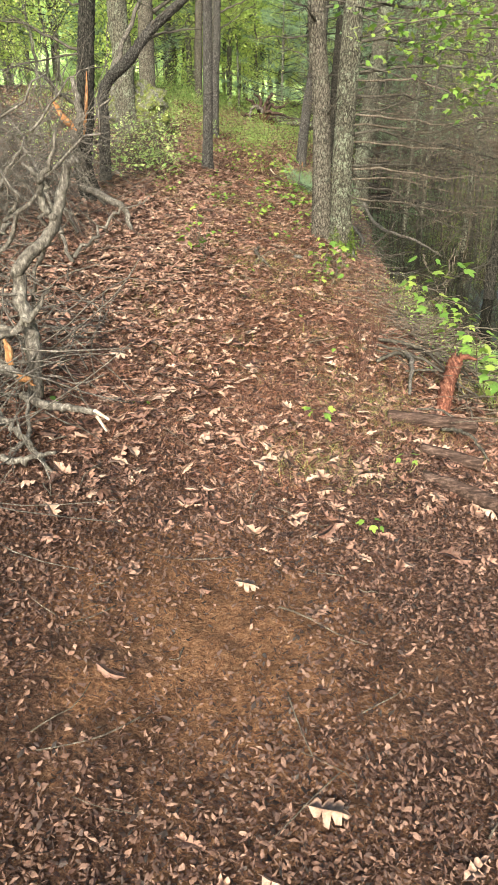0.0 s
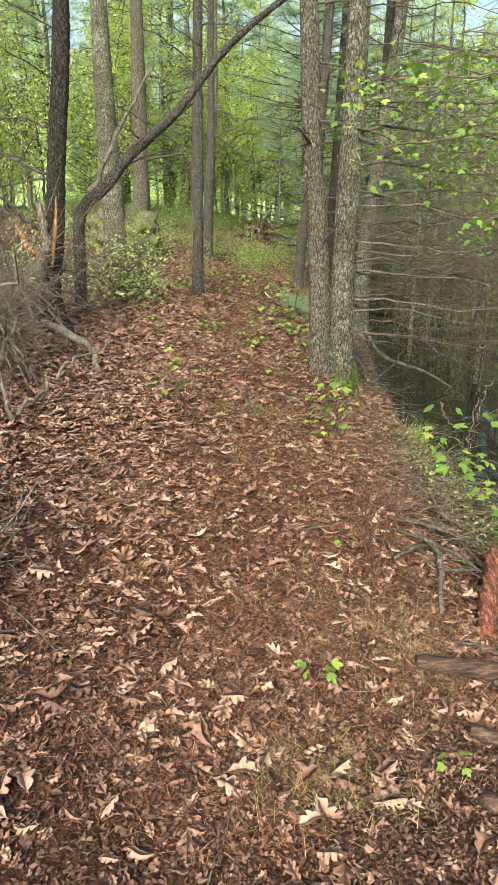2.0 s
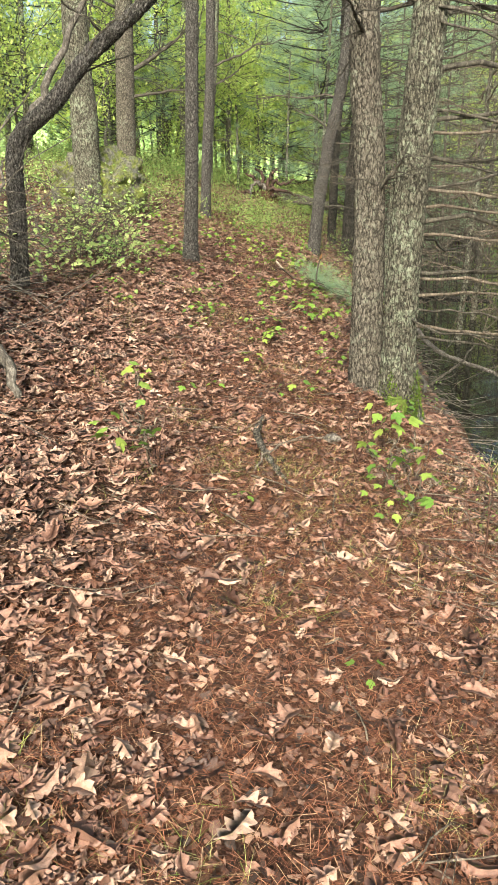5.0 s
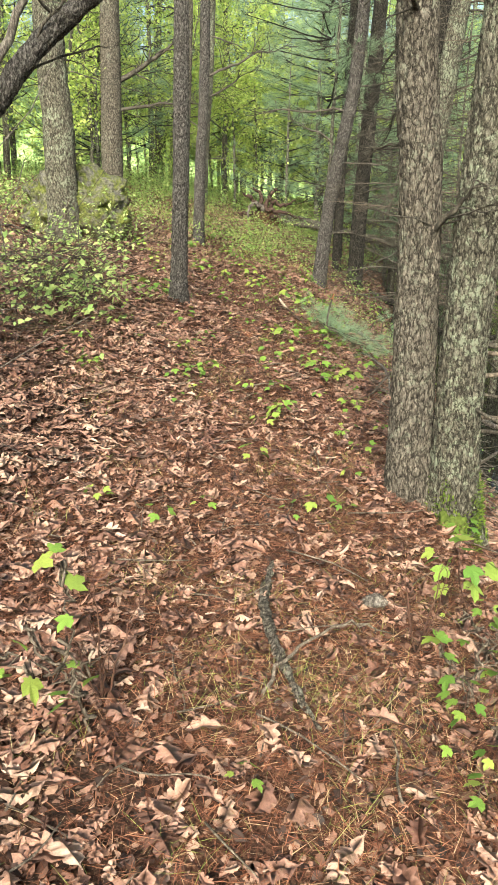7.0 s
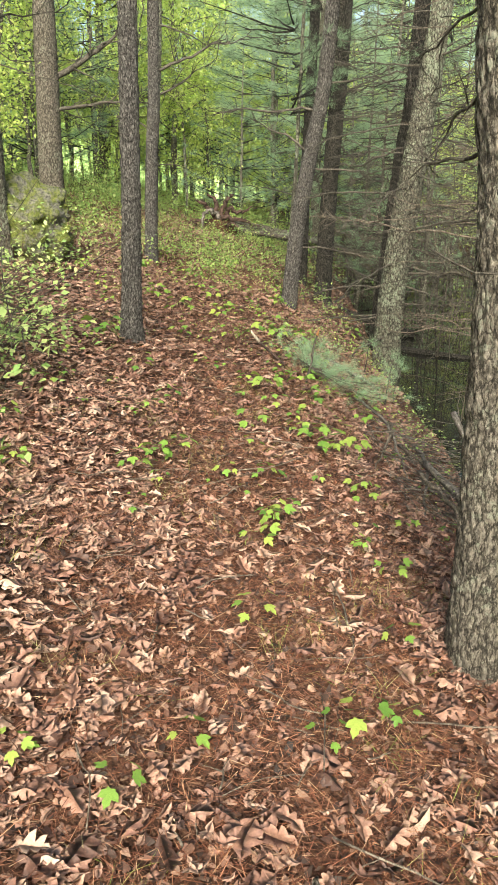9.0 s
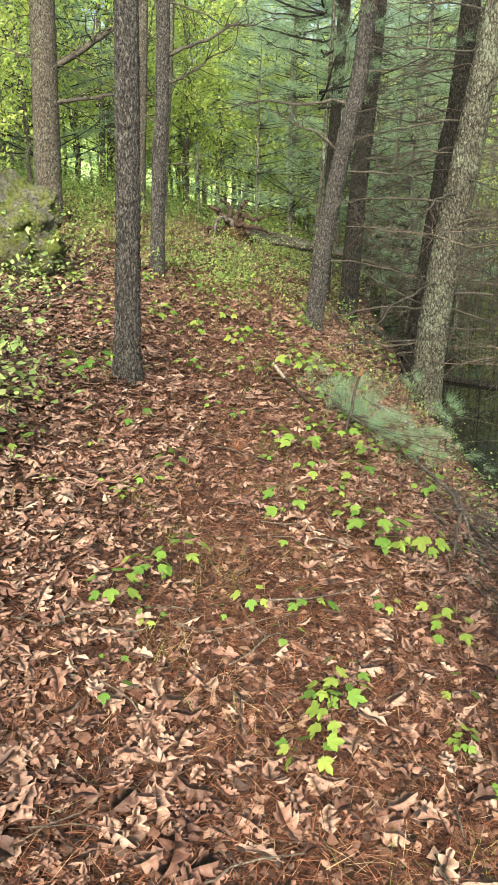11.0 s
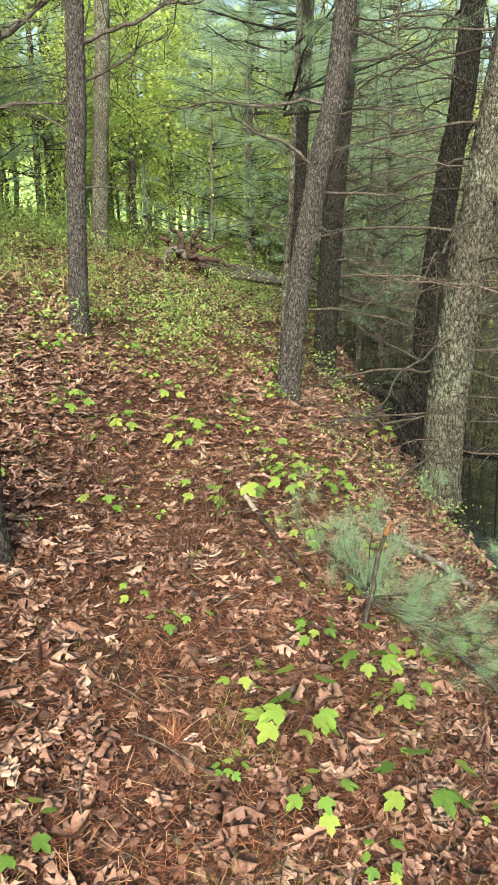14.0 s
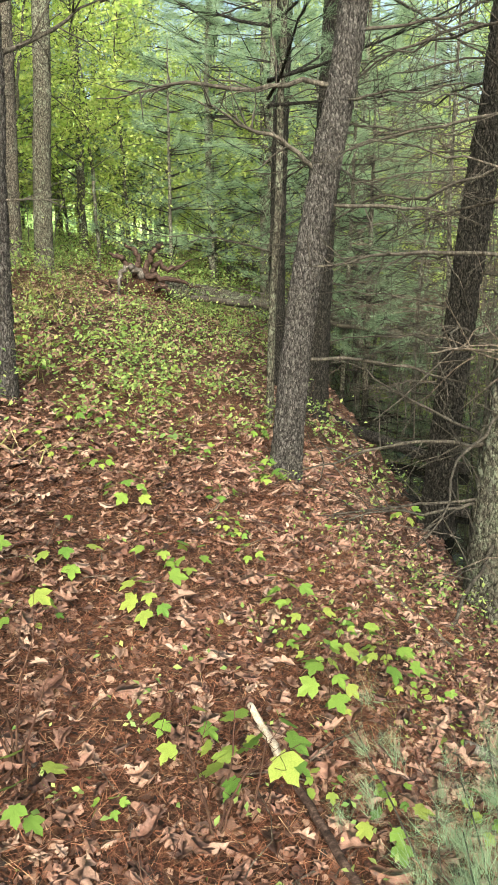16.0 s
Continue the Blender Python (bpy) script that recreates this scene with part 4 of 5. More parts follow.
SPOTS = [(-0.6, 27.0), (-1.8, 25.5), (0.2, 31.5), (-1.0, 33.0), (-2.6, 28.5), (1.6, 36.0), (-3.8, 31.0), (-4.2, 28.0), (-2.9, 20.5), (-5.4, 24.0)]
while len(SPOTS) < 62:
    x, y = r0.uniform(-26, 26), r0.uniform(22, 60)
    if float(gz(x, y)) > 0.0 and abs(x) < 4 + 0.42 * y and (y > 28 or abs(x) > 4):
        SPOTS.append((x, y))
for _ in range(10):
    SPOTS.append((r0.uniform(-13, -6), r0.uniform(9, 22)))
for _ in range(12):
    SPOTS.append((r0.uniform(4, 17), r0.uniform(39, 50)))
for _ in range(14):
    SPOTS.append((r0.uniform(12, 19), r0.uniform(-4, 40)))
for _ in range(5):
    SPOTS.append((r0.uniform(3, 12), r0.uniform(-22, -14)))
for _ in range(16):
    SPOTS.append((r0.uniform(-16, -6.5), r0.uniform(-9, 9)))
for _ in range(7):
    SPOTS.append((r0.uniform(-18, -8), r0.uniform(-20, -11)))
stand(LEAFERS, SPOTS, 52)
for x, y in ((-0.3, 25.2), (-1.6, 24.3), (-2.8, 24.8), (0.9, 29.5), (-3.9, 23.2), (-5.0, 21.5), (-3.1, 18.4), (-4.3, 17.6), (0.3, 28.2), (-2.2, 27.4), (2.4, 31.0), (-6.2, 19.4), (-1.0, 28.9), (4.9, 33.5)):
    made = copy_thing(LEAFERS[2], pose(x, y, float(gz(x, y)), 0, 0, 97 * x + 31 * y))
    made.scale = (0.9, 0.9, 0.9)
for _ in range(46):
    x, y = r0.uniform(-11, 9), r0.uniform(26, 46)
    made = copy_thing(LEAFERS[2], pose(x, y, float(max(gz(x, y), -0.2)), 0, 0, 97 * x + 31 * y))
    made.scale = (1.05, 1.05, 0.95)


def backdrop_ring():
    """A far backdrop shaped as a wooded rise, closing the view all round; its material glows."""
    n, rows = 160, 9
    a = np.linspace(0, 2 * math.pi, n, endpoint=False)
    v = []
    for k in range(rows):
        f = k / (rows - 1)
        rad = 78 + 26 * f
        z = -3 + 19 * math.sin(f * 1.5) + (0.7 * np.sin(9 * a + k) + 0.9 * np.sin(23 * a + 2 * k) + 0.8 * np.sin(51 * a - k)) * f
        v.append(np.stack([rad * np.sin(a), 10 + rad * np.cos(a), z], -1))
    i = np.arange(rows - 1)[:, None] * n + np.arange(n)[None]
    j = np.arange(rows - 1)[:, None] * n + (np.arange(n)[None] + 1) % n
    t = np.concatenate([np.stack([i, j, j + n], -1).reshape(-1, 3), np.stack([i, j + n, i + n], -1).reshape(-1, 3)])
    return np.concatenate(v), t


def far_green_glow(nt, bsdf):
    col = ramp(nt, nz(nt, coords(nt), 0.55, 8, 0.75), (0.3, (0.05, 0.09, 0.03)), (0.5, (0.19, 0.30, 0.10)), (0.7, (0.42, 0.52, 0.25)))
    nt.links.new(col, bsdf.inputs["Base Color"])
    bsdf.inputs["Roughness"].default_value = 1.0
    # self-lit in its own green, added to brighten the gaps between the trees
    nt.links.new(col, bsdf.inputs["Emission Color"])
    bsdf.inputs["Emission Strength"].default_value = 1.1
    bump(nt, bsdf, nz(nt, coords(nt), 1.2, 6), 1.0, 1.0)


tagged(part("backdrop", backdrop_ring(), mat("far_woods_glow", far_green_glow)), "glowing backdrop painted as a distant rise of green spring woods", "woods", kind="structure")

# ---- low plants ----


def shrub_cover(n, box, height, leaf, seed, power=1.0, label="", material=SHRUB_LEAF, clump=0.16, per=16, patch=0.45, clear=None):
    """Knee-high green cover: each clump a few thin stems with small leaves."""
    r = np.random.default_rng(seed)
    x = r.uniform(box[0], box[1], n * 3)
    y = box[2] + (box[3] - box[2]) * r.random(n * 3) ** power
    dens = 0.5 + 0.5 * np.sin(1.7 * x + 0.9 * y + seed) * np.cos(1.3 * y - 0.8 * x)
    keep = (dens > patch * r.random(n * 3) * 1.6) & (gz(x, y) > WATER + 0.1)
    if clear:
        keep &= ~((x > clear[0]) & (x < clear[1]) & (y > clear[2]) & (y < clear[3]))
    x, y = x[keep][:n], y[keep][:n]
    base = on_ground(x, y)
    k = len(x)
    h = r.uniform(height[0], height[1], k)
    pos = np.repeat(base, per, 0) + np.stack([r.normal(0, clump, k * per), r.normal(0, clump, k * per), np.repeat(h, per) * r.uniform(0.25, 1.0, k * per)], -1)
    g = scatter([OVAL], pos, r.uniform(0, 6.3, k * per), r.normal(0.1, 0.5, k * per), r.normal(0, 0.5, k * per), r.uniform(*leaf, k * per))
    tagged(part("shrub_cover", g, material), label, "shrubs", kind="stuff")
    stems = []
    for i in range(0, k, 2):
        for _ in range(2):
            tip = base[i] + np.array([r.normal(0, clump), r.normal(0, clump), h[i]])
            stems.append(tube([base[i], (base[i] + tip) / 2 + r.normal(0, 0.02, 3), tip], [0.002, 0.001], 3, 4))
    tagged(part("shrub_stems", join(stems), STEM), "thin brown stems of low shrubs", "shrubs", kind="stuff")


shrub_cover(1500, (-4.4, 1.9, 14.8, 26), (0.10, 0.40), (0.018, 0.046), 71, 0.9, "low shrubs with small green leaves among the dead leaves", clump=0.085, per=26, patch=1.0, clear=(-0.5, 0.9, 20.6, 22.6))
shrub_cover(950, (-7, 3.5, 20, 34), (0.2, 0.8), (0.03, 0.07), 72, 1.0, "light green undergrowth beneath the trees", per=34, clump=0.22, clear=(-0.7, 1.1, 19, 22.7))
shrub_cover(170, (-3.2, -1.25, 9.0, 15.5), (0.15, 0.65), (0.025, 0.06), 73, 1.0, "light green shrubs on the bank", BUSH_LEAF, clump=0.18, per=22)
shrub_cover(110, (-1.0, 1.2, 11.6, 16.4), (0.03, 0.16), (0.012, 0.028), 74, 1.0, "scattered small green seedlings", clump=0.06, per=12)
shrub_cover(90, (1.2, 1.9, 4.7, 7.6), (0.06, 0.25), (0.012, 0.032), 75, 1.0, "green weeds on the pond bank", clump=0.09, per=14)
shrub_cover(130, (1.1, 1.9, 8.8, 14.5), (0.05, 0.22), (0.013, 0.032), 76, 1.0, "green weeds on the pond bank", clump=0.1, per=14)
shrub_cover(34, (-1.6, -0.95, 9.9, 11.3), (0.2, 0.6), (0.035, 0.07), 77, 1.0, "light green bush on the bank", BUSH_LEAF, clump=0.15, per=16)
shrub_cover(420, (-13, -2.4, -7, 16), (0.15, 0.6), (0.04, 0.08), 78, 1.0, "light green shrubs scattered under the trees", clump=0.25, patch=0.8)

LEAVES = [mesh_of("leaf", *maple_leaf(s, 0.2 + 0.15 * s)) for s in range(4)]


def seedling(height, n, leaf, seed, label="maple seedling with fresh yellow-green lobed leaves"):
    """A maple seedling: a thin crooked stem and a few lobed leaves on their stalks."""
    r = np.random.default_rng(seed)
    plant = thing("maple_seedling", (0, 0, 0), label, "seedling", "seedlings on the trail")
    top = np.array([r.normal(0, 0.15) * height, r.normal(0, 0.15) * height, height])
    stem = [(0, 0, -0.01), top * 0.5 + r.normal(0, 0.06, 3) * height, top]
    line = spine(stem, 20)
    main = tube(stem, [0.0028, 0.0014], 5, 8)
    a = r.uniform(0, 6.3)
    for k in range(n):
        a += 2.4 + r.normal(0, 0.3)
        q = line[int(np.clip(19 - 12 * (k / n) * r.uniform(0.4, 1.0), 6, 19))]
        stalk = leaf * r.uniform(0.4, 0.8)
        e = q + np.array([-math.sin(a), math.cos(a), 0.45]) * stalk
        part("stalk", tube([q, e], [0.0011, 0.0008], 3, 3), STEM, plant)
        ob = part("leaf", LEAVES[k % 4], MAPLE, plant)
        ob.matrix_basis = Matrix.Translation(e) @ Euler((r.uniform(-0.6, 0.15), r.normal(0, 0.3), a)).to_matrix().to_4x4() @ Matrix.Scale(leaf * r.uniform(0.7, 1.15), 4)
    part("stem", main, STEM, plant)
    return plant


SEEDLINGS = [seedling(0.07, 4, 0.065, 81), seedling(0.12, 6, 0.085, 82), seedling(0.18, 9, 0.09, 83), seedling(0.05, 3, 0.06, 84), seedling(0.26, 12, 0.085, 85), seedling(0.10, 7, 0.07, 86)]


PLANTED = set()


def plant_at(k, x, y, s=1.0, r=random.Random(5)):
    m = pose(x, y, float(gz(x, y)), r.uniform(-8, 8), r.uniform(-8, 8), r.uniform(0, 360))
    if k not in PLANTED:
        PLANTED.add(k)
        SEEDLINGS[k].matrix_basis = m @ Matrix.Scale(s, 4)
    else:
        made = copy_thing(SEEDLINGS[k], m)
        made.scale = (s, s, s)


r1 = random.Random(9)
# by stretches of the trail
NEAR = [(-0.87, 3.07), (-0.49, 3.36), (0.0, 6.3), (0.33, 3.45), (0.45, 2.47), (0.71, 3.07), (0.35, 5.29), (0.95, 7.95), (-0.55, 7.63), (0.74, 7.3), (0.82, 7.6), (0.9, 7.4), (0.62, 6.7), (0.66, 6.5), (0.26, 7.87), (0.59, 6.35), (0.55, 4.6)]
MIDDLE = [(-0.4, 9.43), (-0.33, 9.62), (-0.22, 9.82), (0.19, 9.51), (0.05, 8.31), (0.53, 8.24), (0.3, 7.84), (0.42, 7.87), (0.2, 7.78), (-0.34, 7.56), (-0.16, 7.76), (0.67, 9.74), (0.63, 9.27), (-0.37, 10.34), (-0.23, 9.68), (-0.34, 9.6), (0.01, 9.55), (0.16, 9.54), (0.47, 9.64), (0.17, 9.95)]
UPPER = [(-0.75, 11.38), (-0.48, 11.03), (0.27, 10.96), (0.59, 11.31), (0.32, 11.03), (0.63, 10.81), (0.55, 10.14), (0.65, 10.07), (0.48, 10.39), (0.18, 10.22), (0.04, 14.09), (0.13, 13.58), (0.26, 13.56), (-0.17, 13.48), (0.09, 13.14), (0.63, 13.28), (0.86, 13.32), (0.29, 12.38), (-0.24, 12.33), (0.59, 12.79), (0.85, 14.85), (1.75, 15.2), (-0.31, 12.97), (0.86, 13.01)]
for x, y in NEAR:
    plant_at(r1.choice([0, 3, 3, 5]), x, y, r1.uniform(0.55, 0.85))
for x, y in MIDDLE:
    plant_at(r1.choice([0, 1, 3]), x, y, r1.uniform(0.75, 1.05))
for x, y in UPPER:
    plant_at(r1.choice([1, 2, 2, 5]), x, y, r1.uniform(0.9, 1.25))
for _ in range(105):
    plant_at(r1.choice([0, 1, 3, 3, 5]), r1.uniform(-1.1, 1.3), r1.uniform(8.9, 16.5), r1.uniform(0.4, 0.9))
for _ in range(34):
    plant_at(r1.choice([1, 2, 5, 5]), r1.gauss(0.62, 0.28), r1.uniform(8.8, 15.0), r1.uniform(0.45, 0.85))
for _ in range(46):
    plant_at(r1.choice([1, 2, 5]), r1.uniform(-1.6, 0.9), r1.uniform(13.2, 19.0), r1.uniform(0.5, 0.95))
for x, y in ((0.84, 7.38), (1.5, 6.0), (1.62, 6.25), (1.42, 5.3), (1.52, 4.9), (1.35, 6.5), (1.62, 4.5)):
    plant_at(4, x, y, 1.2)
shrub_cover(380, (3, 16, 32, 42), (0.3, 1.6), (0.08, 0.16), 171, 1.0, "green undergrowth along the far shore", per=20, clump=0.4)
shrub_cover(260, (11, 18, 2, 34), (0.3, 1.6), (0.08, 0.16), 172, 1.0, "green undergrowth along the far shore", per=20, clump=0.4)

# ---- fallen wood and the rest ----


def log(name, pts, radii, material, label, category="log", seed=0, relief=0.006, segs=22, step=0.03, plate=40):
    base = np.asarray(pts[0], float)
    ob = part(name, bark_tube(np.asarray(pts, float) - base, radii, segs, step, relief, plate, 0, seed), material)
    ob.location = base
    return tagged(ob, label, category)


def limb(name, pts, radii, material, label, category="branch", n=18, wobble=0.006, seed=0, segs=9):
    base = np.asarray(pts[0], float)
    ob = part(name, tube(np.asarray(pts, float) - base, radii, segs, n, wobble, seed), material)
    ob.location = base
    return tagged(ob, label, category)


log("log", [(0.70, 3.62, 0.10), (0.87, 3.62, 0.075), (1.16, 3.64, 0.03)], [0.030, 0.037, 0.034], LOGWOOD, "short weathered brown log lying at the trail edge", seed=1)
log("log", [(0.80, 3.27, 0.08), (1.06, 3.16, 0.04)], [0.026, 0.032], LOGWOOD, "short rotting log lying at the trail edge", seed=2)
log("log", [(0.75, 2.97, 0.08), (0.9, 2.86, 0.065), (1.12, 2.64, 0.04)], [0.028, 0.034, 0.03], LOGWOOD, "dark damp log lying on the bank", seed=3)
stump = thing("stump", (1.07, 3.99, -0.10), "splintered red rotting stump leaning on the bank", "stump")
part("body", bark_tube(np.array([(-0.01, -0.04, -0.05), (0.10, 0.30, 0.10), (0.22, 0.62, 0.17)]), [0.042, 0.040, 0.042], 30, 0.010, 0.016, 50, 0.15, 3), RED_ROT, stump)
for k in range(7):
    a = 0.9 * k
    q = np.array([0.215 + 0.03 * math.cos(a), 0.60, 0.165 + 0.03 * math.sin(a)])
    part("splinter", tube([q, q + np.array([0.03 + 0.01 * math.cos(a), 0.05 + 0.02 * (k % 3), 0.02 + 0.01 * math.sin(a)])], [0.011, 0.001], 5, 4), RED_ROT, stump)
part("snapped_limb", tube([(0.21, 0.58, 0.17), (0.27, 0.58, 0.21), (0.34, 0.58, 0.19)], [0.022, 0.017, 0.008], 8, 9, 0.004, 5), RED_ROT, stump)

for k, (a, b, rr) in enumerate([((0.81, 4.89), (1.39, 4.31), 0.010), ((1.0, 4.82), (0.90, 4.06), 0.017), ((0.86, 5.05), (1.45, 4.75), 0.012), ((1.05, 5.15), (1.30, 4.35), 0.009), ((0.95, 4.45), (1.5, 4.62), 0.008), ((0.78, 4.5), (1.02, 4.72), 0.012),
                                ((0.9, 3.86), (1.12, 3.72), 0.006), ((0.98, 3.62), (1.14, 3.30), 0.010), ((0.7, 4.72), (1.1, 4.45), 0.005), ((1.15, 5.0), (1.6, 4.9), 0.014), ((1.2, 5.3), (1.45, 4.5), 0.007)]):
    za, zb = float(gz(*a)) + rr + 0.015, float(gz(*b)) + rr + 0.02
    limb("stick", [(*a, za), (a[0] * 0.6 + b[0] * 0.4 + 0.03, a[1] * 0.6 + b[1] * 0.4 - 0.03, za * 0.6 + zb * 0.4 + 0.05), (*b, zb)], [rr, rr * 0.9, rr * 0.5], DEAD if k == 1 else BRANCH, "dark dead stick piled on the pond bank", "stick", seed=140 + k, wobble=0.003)

# broken branches at the start of the trail
fork = thing("forked_branch", (-0.87, 2.95, 0.45), "grey forked dead branch propped among brushwood", "branch")
FO = np.array((-0.87, 2.95, 0.45))
part("main_limb", tube(np.array([(-0.87, 2.95, 0.45), (-0.87, 3.00, 0.68), (-0.93, 3.10, 0.89), (-0.90, 3.10, 0.97), (-0.79, 3.15, 1.08), (-0.74, 3.20, 1.24), (-0.71, 3.20, 1.33), (-0.66, 3.20, 1.34)]) - FO, [0.032, 0.03, 0.028, 0.026, 0.024, 0.02, 0.016, 0.013], 10, 40, 0.004, 1), DEAD, fork)
part("side_limb", tube(np.array([(-0.77, 3.16, 1.13), (-0.81, 3.15, 1.18), (-0.81, 3.12, 1.28), (-0.86, 3.10, 1.34)]) - FO, [0.017, 0.015, 0.012, 0.006], 8, 20, 0.004, 2), DEAD, fork)
part("side_limb", tube(np.array([(-0.81, 3.12, 1.27), (-0.76, 3.10, 1.34), (-0.72, 3.08, 1.43), (-0.71, 3.08, 1.48)]) - FO, [0.012, 0.009, 0.006, 0.003], 7, 16, 0.004, 3), DEAD, fork)
for k, (t0, way) in enumerate([((-0.10, 0.2, 0.62), (-1, 0.2, 0.5)), ((-0.02, 0.2, 0.75), (-0.6, 0.1, 0.8)), ((0.04, 0.2, 1.0), (0.5, 0.2, 0.6)), ((-0.05, 0.1, 0.4), (-1, -0.2, 0.1))]):
    part("twig", dead_branch(t0, way, 0.4, 0.006, 600 + k, 0.1, 6, 0.2), DEAD, fork)
snapped = thing("snapped_branch", (-1.01, 2.80, 0.65), "snapped branch showing fresh orange splintered wood", "branch")
SO = np.array((-1.01, 2.80, 0.65))
part("limb", tube(np.array([(-1.01, 2.80, 0.65), (-0.92, 2.80, 0.62), (-0.86, 2.78, 0.59)]) - SO, [0.024, 0.022, 0.02], 9, 12, 0.003, 4), DEAD, snapped)
part("splinter", tube(np.array([(-0.87, 2.78, 0.60), (-0.84, 2.77, 0.59), (-0.81, 2.76, 0.57)]) - SO, [0.021, 0.014, 0.002], 7, 8, 0.003, 5), SPLINTER, snapped, "fresh orange torn wood")
part("splinter", tube(np.array([(-0.92, 2.80, 0.74), (-0.91, 2.80, 0.69), (-0.91, 2.80, 0.62)]) - SO, [0.006, 0.017, 0.010], 7, 8, 0.003, 6), SPLINTER, snapped, "fresh orange torn wood")
small = thing("broken_branch", (-0.83, 2.85, 0.46), "grey branch with two pale snapped ends", "branch")
BO = np.array((-0.83, 2.85, 0.46))
part("limb", tube(np.array([(-0.91, 2.90, 0.48), (-0.82, 2.85, 0.46), (-0.71, 2.82, 0.46), (-0.59, 2.78, 0.45)]) - BO, [0.018, 0.018, 0.015, 0.012], 9, 16, 0.003, 7), DEAD, small)
part("snapped_end", tube(np.array([(-0.60, 2.78, 0.46), (-0.54, 2.76, 0.43)]) - BO, [0.009, 0.005], 7, 4), PALE, small, "pale snapped wood")
part("snapped_end", tube(np.array([(-0.59, 2.77, 0.44), (-0.55, 2.74, 0.39)]) - BO, [0.008, 0.004], 7, 4), PALE, small, "pale snapped wood")
for k, pts in enumerate([[(-0.98, 2.70, 0.51), (-0.87, 2.65, 0.44), (-0.79, 2.60, 0.37), (-0.68, 2.50, 0.30)], [(-0.89, 2.50, 0.21), (-0.89, 2.60, 0.34), (-0.85, 2.70, 0.39), (-0.88, 2.90, 0.50)], [(-1.08, 3.00, 0.78), (-0.94, 2.95, 0.72), (-0.84, 2.95, 0.80), (-0.77, 2.95, 0.89)], [(-1.01, 2.90, 0.71), (-0.89, 2.95, 0.74), (-0.84, 3.00, 0.80)], [(-1.12, 3.30, 0.99), (-1.04, 3.40, 1.07), (-0.98, 3.40, 1.21)], [(-0.95, 2.55, 0.35), (-0.81, 2.50, 0.38), (-0.69, 2.50, 0.41)]]):
    limb("dead_branch", pts, [0.016, 0.012, 0.006], DEAD, "crooked grey dead branch in the brushwood", seed=k + 20, wobble=0.008)
limb("dead_branch", [(-1.5, 7.2, 0.85), (-1.25, 7.0, 0.78), (-1.08, 6.9, 0.70), (-1.0, 6.85, 0.45)], [0.03, 0.035, 0.03, 0.012], DEAD, "thick crooked root-like dead branch", seed=31)
limb("dead_branch", [(-1.62, 7.9, 0.95), (-1.64, 7.75, 1.22), (-1.56, 7.7, 1.45), (-1.60, 7.7, 1.75)], [0.05, 0.04, 0.035, 0.02], DEAD, "twisted grey limb beside a snag", seed=32)
limb("dead_branch", [(-1.60, 7.72, 1.3), (-1.72, 7.7, 1.42), (-1.8, 7.7, 1.58)], [0.035, 0.03, 0.01], SPLINTER, "broken limb with torn orange wood", seed=33)
r2 = random.Random(4)
for k in range(26):
    x, y = r2.uniform(-3.0, -1.2), r2.uniform(3.2, 8.6)
    z = float(gz(x, y))
    a, l = r2.uniform(0, 6.3), r2.uniform(0.5, 1.3)
    limb("dead_branch", [(x, y, z + 0.05), (x + 0.5 * l * math.sin(a), y + 0.5 * l * math.cos(a), z + r2.uniform(0.3, 0.7)), (x + l * math.sin(a), y + l * math.cos(a), z + r2.uniform(0.3, 1.2))], [0.014, 0.011, 0.004], DEAD, "crooked grey dead branch in the brushwood", seed=50 + k, wobble=0.02)

# along the middle of the trail
log("rotten_branch", [(0.10, 7.36, float(gz(0.10, 7.36)) + 0.02), (0.065, 7.05, float(gz(0.065, 7.05)) + 0.03), (0.11, 6.75, float(gz(0.11, 6.75)) + 0.025), (0.19, 6.50, float(gz(0.19, 6.5)) + 0.015)], [0.012, 0.019, 0.014, 0.006], BARK_TWIN, "short rotten branch grown over with lichen, lying in the leaves", "branch", seed=12, relief=0.009, plate=24, step=0.012)
for k, (a, b) in enumerate([((1.28, 11.5), (0.88, 10.2)), ((1.36, 11.1), (1.02, 9.7)), ((1.2, 10.9), (1.3, 9.2)), ((1.05, 11.7), (1.1, 10.3))]):
    za, zb = float(gz(*a)) + 0.05, float(gz(*b)) + 0.03
    limb("fallen_branch", [(*a, za), ((a[0] + b[0]) / 2 + 0.05, (a[1] + b[1]) / 2, (za + zb) / 2 + 0.07), (*b, zb)], [0.009, 0.011, 0.004], (TWIG, DEAD)[k % 2], "pale bare branch lying along the bank", seed=160 + k, wobble=0.006)
limb("stick", [(0.05, 6.6, 0.28), (0.12, 6.72, 0.34), (0.3, 6.85, 0.36), (0.45, 6.9, 0.3)], [0.006, 0.005, 0.004, 0.002], TWIG, "thin dark stick arching over the leaves", "stick", seed=41)
for k, (x, y) in enumerate([(0.71, 4.95), (0.76, 4.6), (0.66, 4.3), (0.9, 5.2), (0.55, 7.0), (0.95, 6.2), (0.07, 11.86), (0.2, 12.3), (-0.25, 12.5), (-0.35, 6.5)]):
    bush = thing("bare_shrublet", (x, y, float(gz(x, y))), "bare dark twiggy shrublet beside the trail", "shrub", "bare shrublets")
    for q in range(4):
        a = 1.6 * q + k
        part("twig", dead_branch((0, 0, -0.01), (0.35 * math.sin(a), 0.35 * math.cos(a), 1), 0.30 + 0.05 * (k % 3), 0.0035, 700 + 10 * k + q, -0.05, 5, 0.16), STEM, bush)

